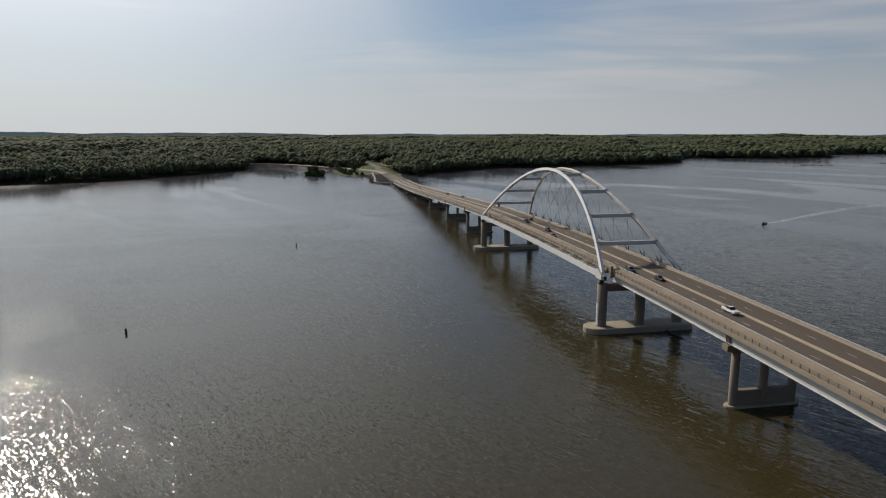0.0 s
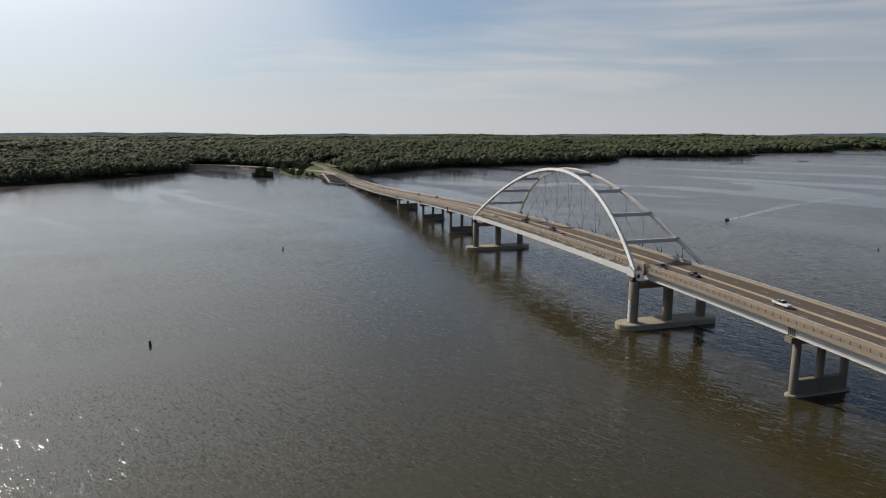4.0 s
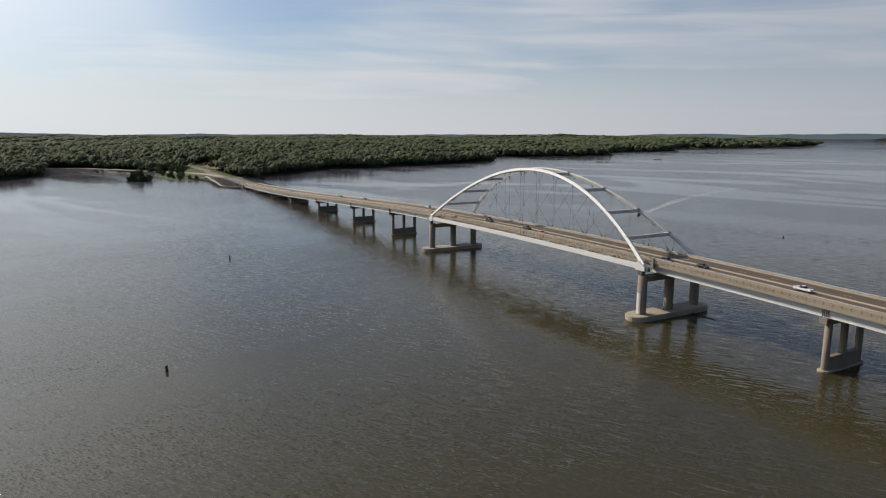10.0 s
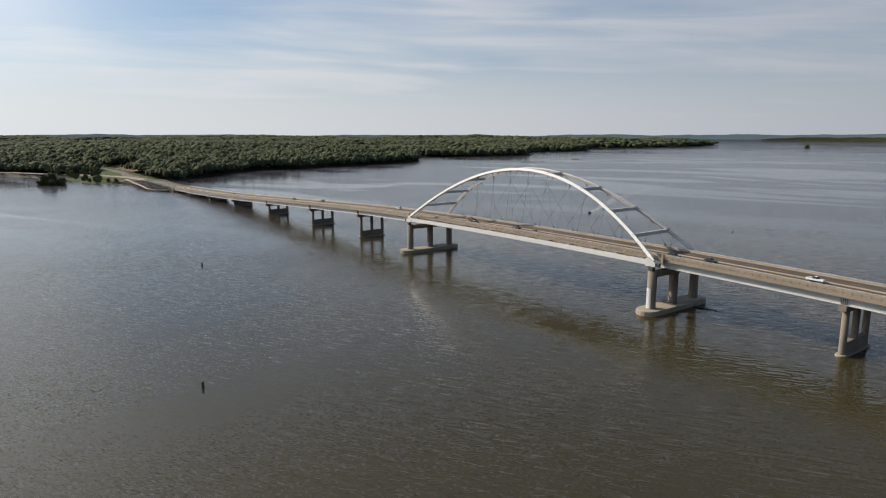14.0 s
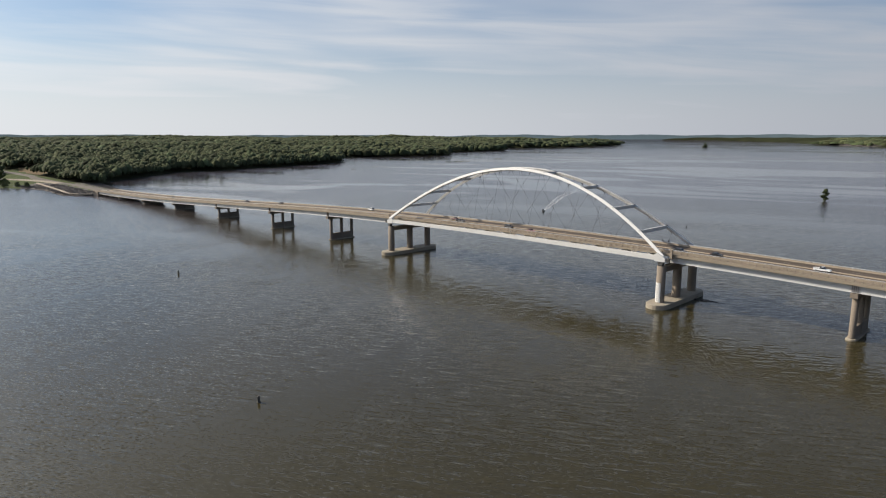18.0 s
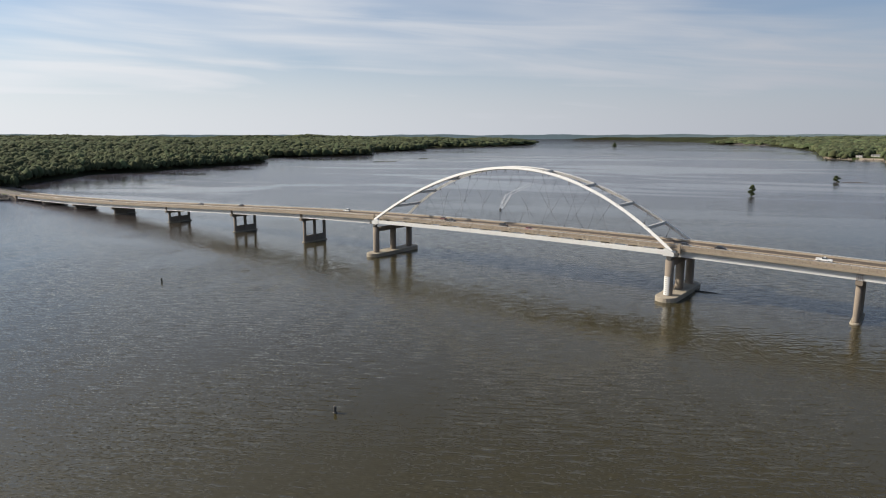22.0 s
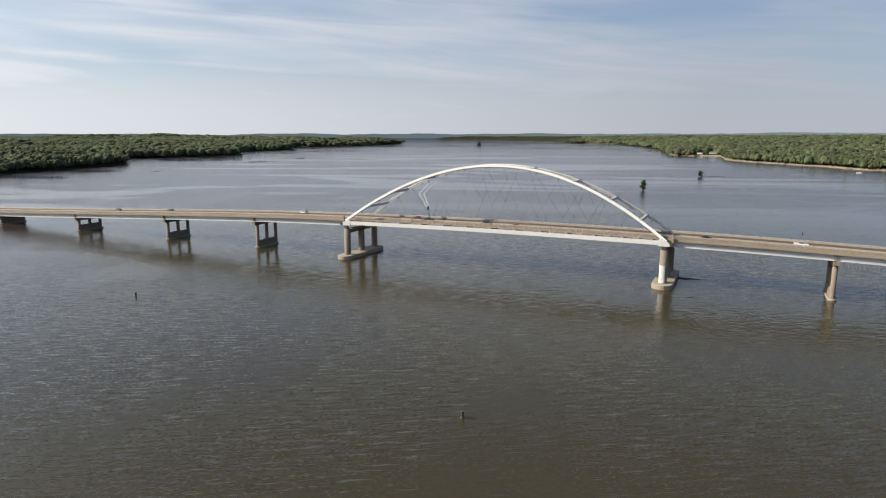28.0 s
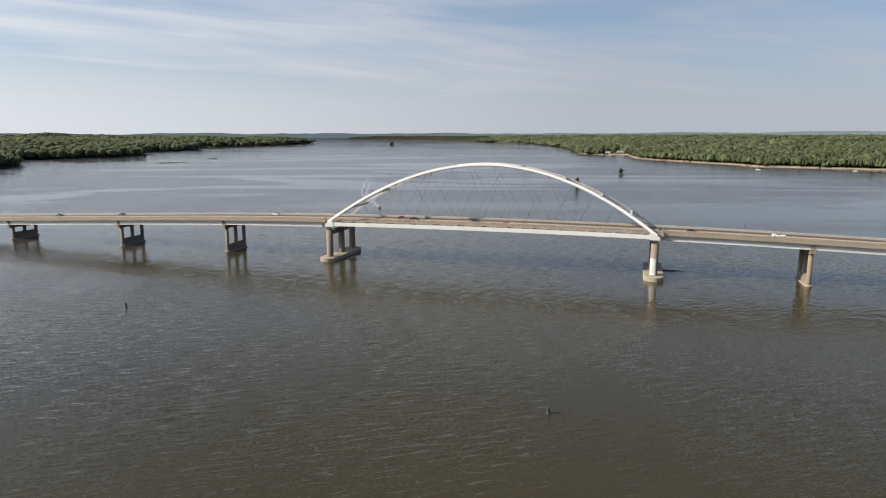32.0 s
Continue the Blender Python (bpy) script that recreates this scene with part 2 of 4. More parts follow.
def water_material():
    m = bpy.data.materials.new("lake_water")
    m.use_nodes = True
    n, l = m.node_tree.nodes, m.node_tree.links
    b = n["Principled BSDF"]
    b.inputs["IOR"].default_value = 1.33
    geo = n.new("ShaderNodeNewGeometry")

    def wire(v, socket):
        if isinstance(v, (int, float, tuple)):
            socket.default_value = v
        else:
            l.new(v, socket)

    def calc(op, a, b_=None, c=None):
        q = n.new("ShaderNodeMath")
        q.operation = op
        for v, socket in zip((a, b_, c), q.inputs):
            if v is not None:
                wire(v, socket)
        return q.outputs[0]

    def span(v, f0, f1, t0, t1, smooth=False):
        q = n.new("ShaderNodeMapRange")
        q.interpolation_type = "SMOOTHSTEP" if smooth else "LINEAR"
        for name, w in (("From Min", f0), ("From Max", f1), ("To Min", t0), ("To Max", t1)):
            q.inputs[name].default_value = w
        l.new(v, q.inputs["Value"])
        return q.outputs[0]

    def noise_at(scale, detail, stretch, turn=0.0, distortion=0.0, rough=0.5):
        """Noise over the water, stretched along a bearing; gives value and colour."""
        rot = n.new("ShaderNodeMapping")
        rot.inputs["Rotation"].default_value = (0, 0, radians(-turn))
        l.new(geo.outputs["Position"], rot.inputs[0])
        mp = n.new("ShaderNodeMapping")
        mp.inputs["Scale"].default_value = (1 / stretch, 1, 1)
        l.new(rot.outputs[0], mp.inputs[0])
        t = n.new("ShaderNodeTexNoise")
        t.inputs["Scale"].default_value = scale
        t.inputs["Detail"].default_value = detail
        t.inputs["Roughness"].default_value = rough
        t.inputs["Distortion"].default_value = distortion
        l.new(mp.outputs[0], t.inputs["Vector"])
        return t.outputs["Fac"], t.outputs["Color"]

    def blend(f, a, c):
        q = n.new("ShaderNodeMix")
        q.data_type = "RGBA"
        l.new(f, q.inputs[0])
        wire(a, q.inputs[6])
        wire(c, q.inputs[7])
        return q.outputs[2]

    def away(x, y):
        q = n.new("ShaderNodeVectorMath")
        q.operation = "DISTANCE"
        q.inputs[1].default_value = (x, y, 0)
        l.new(geo.outputs["Position"], q.inputs[0])
        return q.outputs["Value"]

    # silty round the bridge; farther off the sky's bluish reflection is mixed into the colour
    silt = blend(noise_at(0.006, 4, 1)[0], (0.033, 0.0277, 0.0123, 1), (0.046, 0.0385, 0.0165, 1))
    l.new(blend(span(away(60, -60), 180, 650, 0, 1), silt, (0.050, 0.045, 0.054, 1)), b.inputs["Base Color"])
    far = away(90, -110)

    # how strong the chop is: gusts, ragged slicks, the calm cove by the landing and the open reach beyond the arch
    lee = calc("MAXIMUM", span(far, 160, 560, 1.0, 0.30, True), span(away(-260, 560), 350, 900, 0.9, 0.42, True))
    slick = span(noise_at(0.0050, 5, 3.4, 14, 1.4)[0], 0.42, 0.51, 0.22, 1.0, True)
    l.new(calc("MULTIPLY", span(far, 160, 560, 0.06, 0.17), span(slick, 0.1, 1.0, 0.55, 1.0)), b.inputs["Roughness"])
    near_slick = calc("MULTIPLY_ADD", span(far, 180, 420, 0.0, 1.0, True), calc("SUBTRACT", slick, 1.0), 1.0)
    lanes = span(noise_at(0.032, 3, 4.0, 108, 0.8)[0], 0.38, 0.47, 0.55, 1.0, True)
    near_slick = calc("MULTIPLY", near_slick, lanes)
    gust = span(noise_at(0.018, 3, 2.0, CREST + 20, 0.4)[0], 0.3, 0.7, 0.70, 1.30)
    amp = calc("MULTIPLY", calc("MULTIPLY", gust, near_slick), lee)

    # slopes along and across the wind, at three wave lengths
    def slopes(scale, detail, stretch, turn, along, across):
        parts = n.new("ShaderNodeSeparateXYZ")
        l.new(noise_at(scale, detail, stretch, turn)[1], parts.inputs[0])
        made = []
        for socket, k in ((parts.outputs[0], along), (parts.outputs[1], across)):
            d = calc("SUBTRACT", socket, 0.5)
            # a few wavelets are much steeper than the rest
            made.append(calc("MULTIPLY", calc("MULTIPLY", d, k), calc("MULTIPLY_ADD", calc("MULTIPLY", d, d), STEEP, 1.0)))
        return made

    waves3 = [slopes(*w) for w in WAVES]
    su, sv = waves3[0]
    for u, v in waves3[1:]:
        su, sv = calc("ADD", su, u), calc("ADD", sv, v)
    su, sv = calc("MULTIPLY", su, amp), calc("MULTIPLY", sv, amp)
    c, q = math.cos(radians(CREST)), math.sin(radians(CREST))
    nx = calc("ADD", calc("MULTIPLY", su, -q), calc("MULTIPLY", sv, c))
    ny = calc("ADD", calc("MULTIPLY", su, c), calc("MULTIPLY", sv, q))
    comb = n.new("ShaderNodeCombineXYZ")
    l.new(nx, comb.inputs[0])
    l.new(ny, comb.inputs[1])
    comb.inputs[2].default_value = 1.0
    unit = n.new("ShaderNodeVectorMath")
    unit.operation = "NORMALIZE"
    l.new(comb.outputs[0], unit.inputs[0])
    l.new(unit.outputs[0], b.inputs["Normal"])
    return m


M_WATER = water_material()


# ---- mesh helpers ----
def mesh_object(name, verts, faces, material, parent=None, label="", smooth=False):
    me = bpy.data.meshes.new(name)
    me.from_pydata([tuple(v) for v in verts], [], [tuple(f) for f in faces])
    me.materials.append(material)
    if smooth:
        me.polygons.foreach_set("use_smooth", [True] * len(me.polygons))
    me.update()
    ob = new(name, me)
    ob.parent = parent
    if label:
        ob["label"] = label
    return ob


def part(name, bm, material, parent=None, label="", smooth=False):
    """Links a bmesh as one mesh object under a thing or a part."""
    bmesh.ops.recalc_face_normals(bm, faces=bm.faces)
    me = bpy.data.meshes.new(name)
    bm.to_mesh(me)
    bm.free()
    me.materials.append(material)
    if smooth:
        me.polygons.foreach_set("use_smooth", [True] * len(me.polygons))
    ob = new(name, me)
    ob.parent = parent
    if label:
        ob["label"] = label
    return ob


def thing(name, label, category, group="", at=(0, 0, 0)):
    ob = new(name)
    ob.location = at
    return tagged(ob, label, category, group)


def box(bm, x0, x1, y0, y1, z0, z1, bevel=0.0):
    r = bmesh.ops.create_cube(bm, size=1.0)
    for v in r["verts"]:
        v.co = Vector(((x0 + x1) / 2 + v.co.x * (x1 - x0), (y0 + y1) / 2 + v.co.y * (y1 - y0), (z0 + z1) / 2 + v.co.z * (z1 - z0)))
    if bevel:
        edges = {e for v in r["verts"] for e in v.link_edges}
        bmesh.ops.bevel(bm, geom=list(edges), offset=bevel, segments=1, affect="EDGES")
    return bm


def boxed(*a, **k):
    return box(bmesh.new(), *a, **k)


def tube(points, radius, sides=8, radii=None):
    """A closed round bar along points."""
    bm = bmesh.new()
    pts = [Vector(p) for p in points]
    rings = []
    for i, p in enumerate(pts):
        d = (pts[min(i + 1, len(pts) - 1)] - pts[max(i - 1, 0)]).normalized()
        side = d.cross(Vector((0, 0, 1)))
        if side.length < 1e-3:
            side = Vector((1, 0, 0))
        side.normalize()
        up = side.cross(d)
        r = radii[i] if radii else radius
        rings.append([bm.verts.new(p + (side * math.cos(a) + up * math.sin(a)) * r) for a in [2 * math.pi * k / sides for k in range(sides)]])
    for a, b in zip(rings, rings[1:]):
        for k in range(sides):
            bm.faces.new((a[k], a[(k + 1) % sides], b[(k + 1) % sides], b[k]))
    bm.faces.new(rings[0][::-1])
    bm.faces.new(rings[-1])
    return bm


def sweep(section, xs, height):
    """A closed profile section of (y, z) carried along x, lifted by height(x)."""
    bm = bmesh.new()
    rings = [[bm.verts.new((x, y, z + height(x))) for y, z in section] for x in xs]
    k = len(section)
    for a, b in zip(rings, rings[1:]):
        for i in range(k):
            bm.faces.new((a[i], a[(i + 1) % k], b[(i + 1) % k], b[i]))
    bm.faces.new(rings[0])
    bm.faces.new(rings[-1][::-1])
    return bm


def rect(y0, y1, z0, z1):
    return [(y0, z0), (y1, z0), (y1, z1), (y0, z1)]


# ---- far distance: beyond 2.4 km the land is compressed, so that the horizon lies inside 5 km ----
# mid-path camera point; far land, woods and ridge are placed from it
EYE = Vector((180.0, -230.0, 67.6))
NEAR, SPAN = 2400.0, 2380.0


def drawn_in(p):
    """p: array of points; the far ones are brought in towards EYE, keeping their bearing from it."""
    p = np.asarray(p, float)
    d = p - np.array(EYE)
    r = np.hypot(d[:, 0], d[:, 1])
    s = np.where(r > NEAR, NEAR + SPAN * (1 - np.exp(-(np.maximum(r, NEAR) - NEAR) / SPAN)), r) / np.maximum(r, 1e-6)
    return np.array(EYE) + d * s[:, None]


# ---- shorelines ----
LANDING_SHORE = [(-420, -2600), (-520, -1500), (-600, -900), (-700, -560), (-722, -465), (-740, -428), (-800, -372), (-890, -322), (-960, -270), (-1030, -240),
             (-1080, -226), (-1122, -190), (-1112, -140), (-1046, -106), (-985, -80), (-930, -64), (-830, -52), (-785, -22), (-740, -14), (-652, -20),
             (-632, -12), (-618, 6), (-618, 34), (-640, 50), (-720, 58), (-830, 80)]
NORTH_SHORE = [(-930, 168), (-1030, 270), (-1050, 400), (-1110, 560), (-1150, 680), (-1200, 765), (-1272, 832), (-1294, 868), (-1400, 905), (-1520, 1010),
             (-1500, 1110), (-1468, 1190), (-1440, 1330), (-1468, 1462), (-1512, 1512), (-1720, 1640), (-1760, 1800)]
FAR_SHORE = [(-1785, 2050), (-1800, 2180), (-1845, 2235), (-2150, 2450), (-2180, 2700), (-2110, 2960), (-2145, 3350), (-2240, 3750), (-2400, 4250), (-2640, 4740),
             (-2800, 4830), (-4200, 5300), (-9000, 6200), (-14000, 3000), (-14000, -9000), (-3000, -9000)]
WEST = LANDING_SHORE + NORTH_SHORE + FAR_SHORE
EAST = [(2600, 500), (1200, 850), (760, 1030), (534, 1125), (434, 1180), (335, 1205), (285, 1300), (177, 1461), (85, 1600), (60, 1780), (50, 1990),
        (-30, 1960), (-90, 2000), (-125, 2130), (-165, 2350), (-230, 2800), (-330, 3250), (-480, 3800), (-650, 4350), (-950, 5000), (-1384, 5700),
        (-2200, 7500), (-3600, 9800), (-6000, 12000), (-9500, 14000), (4000, 16000), (14000, 9000), (12000, 500)]


def signed_distance(x, y, poly):
    """Distance to the polygon's edge, positive inside."""
    inside = np.zeros(x.shape, bool)
    best = np.full(x.shape, 1e18)
    for (x0, y0), (x1, y1) in zip(poly, poly[1:] + poly[:1]):
        hit = ((y0 > y) != (y1 > y)) & (x < (x1 - x0) * (y - y0) / ((y1 - y0) or 1e-9) + x0)
        inside ^= hit
        dx, dy = x1 - x0, y1 - y0
        k = np.clip(((x - x0) * dx + (y - y0) * dy) / (dx * dx + dy * dy), 0, 1)
        best = np.minimum(best, (x - x0 - k * dx) ** 2 + (y - y0 - k * dy) ** 2)
    return np.where(inside, 1, -1) * np.sqrt(best)


def waves(x, y, seed, octaves):
    """Smooth pseudo-random height in about -1 to 1."""
    rng = np.random.RandomState(seed)
    total = np.zeros(x.shape)
    for length, amp in octaves:
        for _ in range(4):
            a = rng.uniform(0, 2 * np.pi)
            total += amp / 4 * np.sin((x * np.cos(a) + y * np.sin(a)) * 2 * np.pi / (length * rng.uniform(0.7, 1.4)) + rng.uniform(0, 6.28))
    return total


MAIN_ROAD = [(-606, 20), (-760, 21), (-860, 20), (-970, 18), (-1065, 12), (-1240, 0), (-1420, -30)]
LOW_ROAD = [(-800, 19), (-860, 12), (-915, -4), (-985, -48), (-1033, -85), (-1111, -128), (-1168, -175), (-1205, -235), (-1260, -340)]


def line_distance(x, y, line):
    """Distance to a polyline, and how far along it (0 to 1) the nearest point lies."""
    best, where = np.full(np.shape(x), 1e18), np.zeros(np.shape(x))
    for k, ((x0, y0), (x1, y1)) in enumerate(zip(line, line[1:])):
        dx, dy = x1 - x0, y1 - y0
        q = np.clip(((x - x0) * dx + (y - y0) * dy) / (dx * dx + dy * dy), 0, 1)
        d = (x - x0 - q * dx) ** 2 + (y - y0 - q * dy) ** 2
        where = np.where(d < best, (k + q) / (len(line) - 1), where)
        best = np.minimum(best, d)
    return np.sqrt(best), where


def shore_distance(x, y):
    wob = waves(x, y, 5, [(140, 10), (45, 5)])
    w = signed_distance(x, y, WEST)
    e = signed_distance(x, y, EAST)
    keep = np.clip(np.hypot(x + 680, y - 10) / 250 - 0.5, 0, 1)
    return np.maximum(w, e) + wob * keep


def land_height(x, y):
    d = shore_distance(x, y)
    ridge = 16 + 13 * waves(x, y, 11, [(2600, 1.0), (1100, 0.9), (520, 0.7)])
    far = np.clip((np.hypot(x - EYE.x, y - EYE.y) - 1400) / 4500, 0, 1)
    top = np.maximum(ridge + 20 * far, 5)
    h = 1.2 + top * (0.75 * (1 - np.exp(-np.maximum(d, 0) / 150)) + 0.25 * (1 - np.exp(-np.maximum(d, 0) / 600))) + np.clip(d / 25, 0, 1) * 1.5
    marsh = np.clip((1.35 - np.hypot((x + 860) / 240, (y + 30) / 75)) * 2.5, 0, 1)
    h = h * (1 - marsh) + 1.5 * marsh
    for line, z0, z1 in ((MAIN_ROAD, 3.9, 11.0), (LOW_ROAD, 3.6, 6.0)):
        away, along = line_distance(x, y, line)
        w = np.clip(1.9 - away / 16, 0, 1)
        h = h * (1 - w) + (z0 + (z1 - z0) * along) * w
    return np.where(d > 0, h, np.maximum(-4.0, d * 0.25 - 0.05))


# ---- water and ground ----
def polar_sheet(name, angles, radii, height, material, parent=None):
    aa, rr = np.meshgrid(np.radians(angles), radii)
    x = EYE.x + rr * np.cos(aa)
    y = EYE.y + rr * np.sin(aa)
    z = height(x, y)
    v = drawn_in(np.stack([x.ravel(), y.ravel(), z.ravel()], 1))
    n, m = len(radii), len(angles)
    i = (np.arange(n - 1)[:, None] * m + np.arange(m - 1)[None, :]).ravel()
    f = np.stack([i, i + m, i + m + 1, i + 1], 1)
    return mesh_object(name, v, f.tolist(), material, parent, smooth=True)


RING = np.arange(0, 361, 3.0)
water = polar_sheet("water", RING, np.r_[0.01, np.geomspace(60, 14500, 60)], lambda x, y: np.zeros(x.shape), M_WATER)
tagged(water, "olive-brown lake water with wind ripples and long slicks", "water", kind="structure")

ANG = np.r_[np.arange(-143, 60, 4.0), np.arange(60, 215, 0.45), 215, 217]
RAD = np.r_[np.geomspace(560, 2200, 170), np.geomspace(2230, 13500, 60)]
ground = polar_sheet("ground", ANG, RAD, land_height, M_LAND)
for extra in (M_GRASS, M_SHORE, M_BANK, M_RIPRAP):
    ground.data.materials.append(extra)


def ground_cover():
    """Which surface each face of the ground shows: soil, grass, shore stone, bare bank or riprap."""
    me = ground.data
    c = np.empty(len(me.polygons) * 3)
    me.polygons.foreach_get("center", c)
    x, y = c[0::3], c[1::3]
    d = shore_distance(x, y)
    near = np.hypot(x - EYE.x, y - EYE.y) < 2300
    kind = np.zeros(len(x), np.int32)
    open_land = cleared(x, y)
    kind[open_land] = 1
    kind[(d < 9) & near & (x > -200)] = 2
    kind[foreshore(x, y)] = 4
    kind[open_land & (y > 34) & (x < -940)] = 3
    kind[(x > -835) & (x < -600) & (y < 12) & (y > -30) & (d < 60)] = 4
    kind[(x > -800) & (x < -600) & (y > 30) & (d < 40)] = 4
    me.polygons.foreach_set("material_index", kind)


def foreshore(x, y):
    """The stony bank between the causeway road and the cove."""
    line = np.interp(-y, [48, 85, 128, 175, 235], [-985, -1033, -1111, -1168, -1205])
    return (y < -55) & (y > -234) & (x > line - 4) & (x < -960)


def cleared(x, y):
    """The open ground round the bridge's landing: causeway, marsh, roads and mown slope."""
    marsh = np.hypot((x + 860) / 200, (y + 25) / 55) < 1
    road = (x > -1330) & (x < -600) & (line_distance(x, y, MAIN_ROAD)[0] < np.where(y > 15, 17, 13))
    bank = np.hypot((x + 1090) / 75, (y - 52) / 26) < 1
    cause = line_distance(x, y, LOW_ROAD)[0] < 9
    point = (x > -770) & (x < -500) & (np.abs(y) < 90)
    fore = foreshore(x, y)
    for hx, hy in ((20, 2035), (-20, 2010)):
        fore = fore | (np.hypot((x - hx) / 20, (y - hy + 22) / 40) < 1)
    return marsh | road | bank | cause | point | fore


ground_cover()
tagged(ground, "low wooded hills sloping to the lake shore", "ground", kind="structure")


# ---- woodland ----
def clump_shapes(count, divisions):
    """Irregular leafy crowns, as arrays of vertices and triangles."""
    shapes = []
    rng = random.Random(4)
    for _ in range(count):
        bm = bmesh.new()
        bmesh.ops.create_icosphere(bm, subdivisions=divisions, radius=1.0)
        bmesh.ops.delete(bm, geom=[v for v in bm.verts if v.co.z < -0.45], context="VERTS")
        off = Vector((rng.uniform(-50, 50), rng.uniform(-50, 50), 0))
        for v in bm.verts:
            c = v.co.normalized()
            v.co = c * (1.0 + 0.40 * noise.noise(c * 1.5 + off) + 0.34 * noise.noise(c * 3.6 + off) + 0.30 * noise.noise(c * 8.0 + off) + rng.uniform(-0.10, 0.10))
        bmesh.ops.triangulate(bm, faces=bm.faces)
        bm.verts.index_update()
        shapes.append((np.array([v.co[:] for v in bm.verts]), np.array([[v.index for v in f.verts] for f in bm.faces])))
        bm.free()
    return shapes


def woodland(name, label, a0, a1, bare, radii, seed, grain, fine, far_grain):
    """Tree crowns packed over the land between two bearings; beyond 2 km they are wider and simpler."""
    rng = np.random.RandomState(seed)
    pts = []
    r = radii[0]
    while r < radii[1]:
        s = grain * max(6.0, 0.0062 * r) if r < 2000 else (far_grain * r if r < 3600 else 0.0105 * r)
        k = int(math.radians(a1 - a0) * r / s)
        a = np.radians(a0) + (np.arange(k) + rng.uniform(-0.45, 0.45, k)) * s / r
        q = r + rng.uniform(-0.45, 0.45, k) * s
        pts.append(np.stack([EYE.x + q * np.cos(a), EYE.y + q * np.sin(a), np.full(k, s), np.full(k, r)], 1))
        r += s
    p = np.concatenate(pts)
    d = shore_distance(p[:, 0], p[:, 1])
    keep = (d > 3) & ~bare(p[:, 0], p[:, 1])
    p = p[keep]
    h = land_height(p[:, 0], p[:, 1])
    V, F, base = [], [], 0
    for near, shapes in ((True, clump_shapes(10, fine)), (False, clump_shapes(8, 1))):
        band = (p[:, 3] < 2000) == near
        which = np.where(band, rng.randint(0, len(shapes), len(p)), -1)
        for k, (sv, sf) in enumerate(shapes):
            q, hh = p[which == k], h[which == k]
            n = len(q)
            if not n:
                continue
            grove = waves(q[:, 0], q[:, 1], 31, [(160, 1.0), (60, 0.8)])
            rad = q[:, 2] * (0.42 + 0.80 * rng.uniform(0, 1, n) ** 2.4) * (1 + 0.2 * grove)
            tall = (11.5 + 3.4 * grove + rng.normal(0, 1.6, n) + 0.75 * rad + 2.5 * (rng.uniform(0, 1, n) > 0.93)).clip(5, 24)
            turn = rng.uniform(0, 6.28, n)
            ca, sa = np.cos(turn)[:, None], np.sin(turn)[:, None]
            x = q[:, 0:1] + rad[:, None] * (sv[:, 0] * ca - sv[:, 1] * sa)
            y = q[:, 1:2] + rad[:, None] * (sv[:, 0] * sa + sv[:, 1] * ca)
            edge = np.clip(1 - shore_distance(q[:, 0], q[:, 1]) / 30, 0, 1)
            half = np.minimum(1.25 * rad, 0.48 * tall) * (1 - edge) + 0.56 * tall * edge
            z = hh[:, None] + (tall - half)[:, None] + half[:, None] * sv[:, 2]
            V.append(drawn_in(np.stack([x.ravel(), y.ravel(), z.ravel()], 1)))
            F.append((sf[None, :, :] + (np.arange(n) * len(sv))[:, None, None] + base).reshape(-1, 3))
            base += n * len(sv)
    V, F = np.concatenate(V), np.concatenate(F)
    me = bpy.data.meshes.new(name)
    me.vertices.add(len(V))
    me.vertices.foreach_set("co", V.ravel())
    me.loops.add(F.size)
    me.loops.foreach_set("vertex_index", F.ravel().astype(np.int32))
    me.polygons.add(len(F))
    me.polygons.foreach_set("loop_start", np.arange(0, F.size, 3, dtype=np.int32))
    me.update(calc_edges=True)
    me.polygons.foreach_set("use_smooth", [True] * len(F))
    me.materials.append(M_LEAF)
    ob = new(name, me)
    return tagged(ob, label, "woodland", kind="stuff")


west_wood = woodland("woodland", "dense green deciduous woodland on low lakeside hills", 104, 214, cleared, (700, 6500), 21, 0.80, 2, 0.0070)
east_wood = woodland("woodland", "sunlit green woodland along the opposite lake shore", 60, 104, cleared, (1100, 7600), 22, 0.62, 2, 0.0055)

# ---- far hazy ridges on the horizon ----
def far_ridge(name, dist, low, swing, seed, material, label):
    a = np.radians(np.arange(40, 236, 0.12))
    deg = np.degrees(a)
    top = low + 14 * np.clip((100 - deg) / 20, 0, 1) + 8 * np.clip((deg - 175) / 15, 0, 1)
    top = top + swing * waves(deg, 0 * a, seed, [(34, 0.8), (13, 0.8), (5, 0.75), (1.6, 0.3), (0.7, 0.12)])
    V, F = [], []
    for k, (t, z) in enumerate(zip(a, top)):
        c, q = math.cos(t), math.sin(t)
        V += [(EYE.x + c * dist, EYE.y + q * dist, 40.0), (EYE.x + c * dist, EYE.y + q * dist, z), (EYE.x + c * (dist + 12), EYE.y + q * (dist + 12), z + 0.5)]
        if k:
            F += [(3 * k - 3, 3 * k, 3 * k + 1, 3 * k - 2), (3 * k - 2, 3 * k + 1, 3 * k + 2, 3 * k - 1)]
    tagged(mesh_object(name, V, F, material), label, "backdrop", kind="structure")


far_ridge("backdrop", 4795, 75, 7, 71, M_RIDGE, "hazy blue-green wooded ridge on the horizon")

# ---- bridge ----
CY = 20.3  # centre line of the bridge
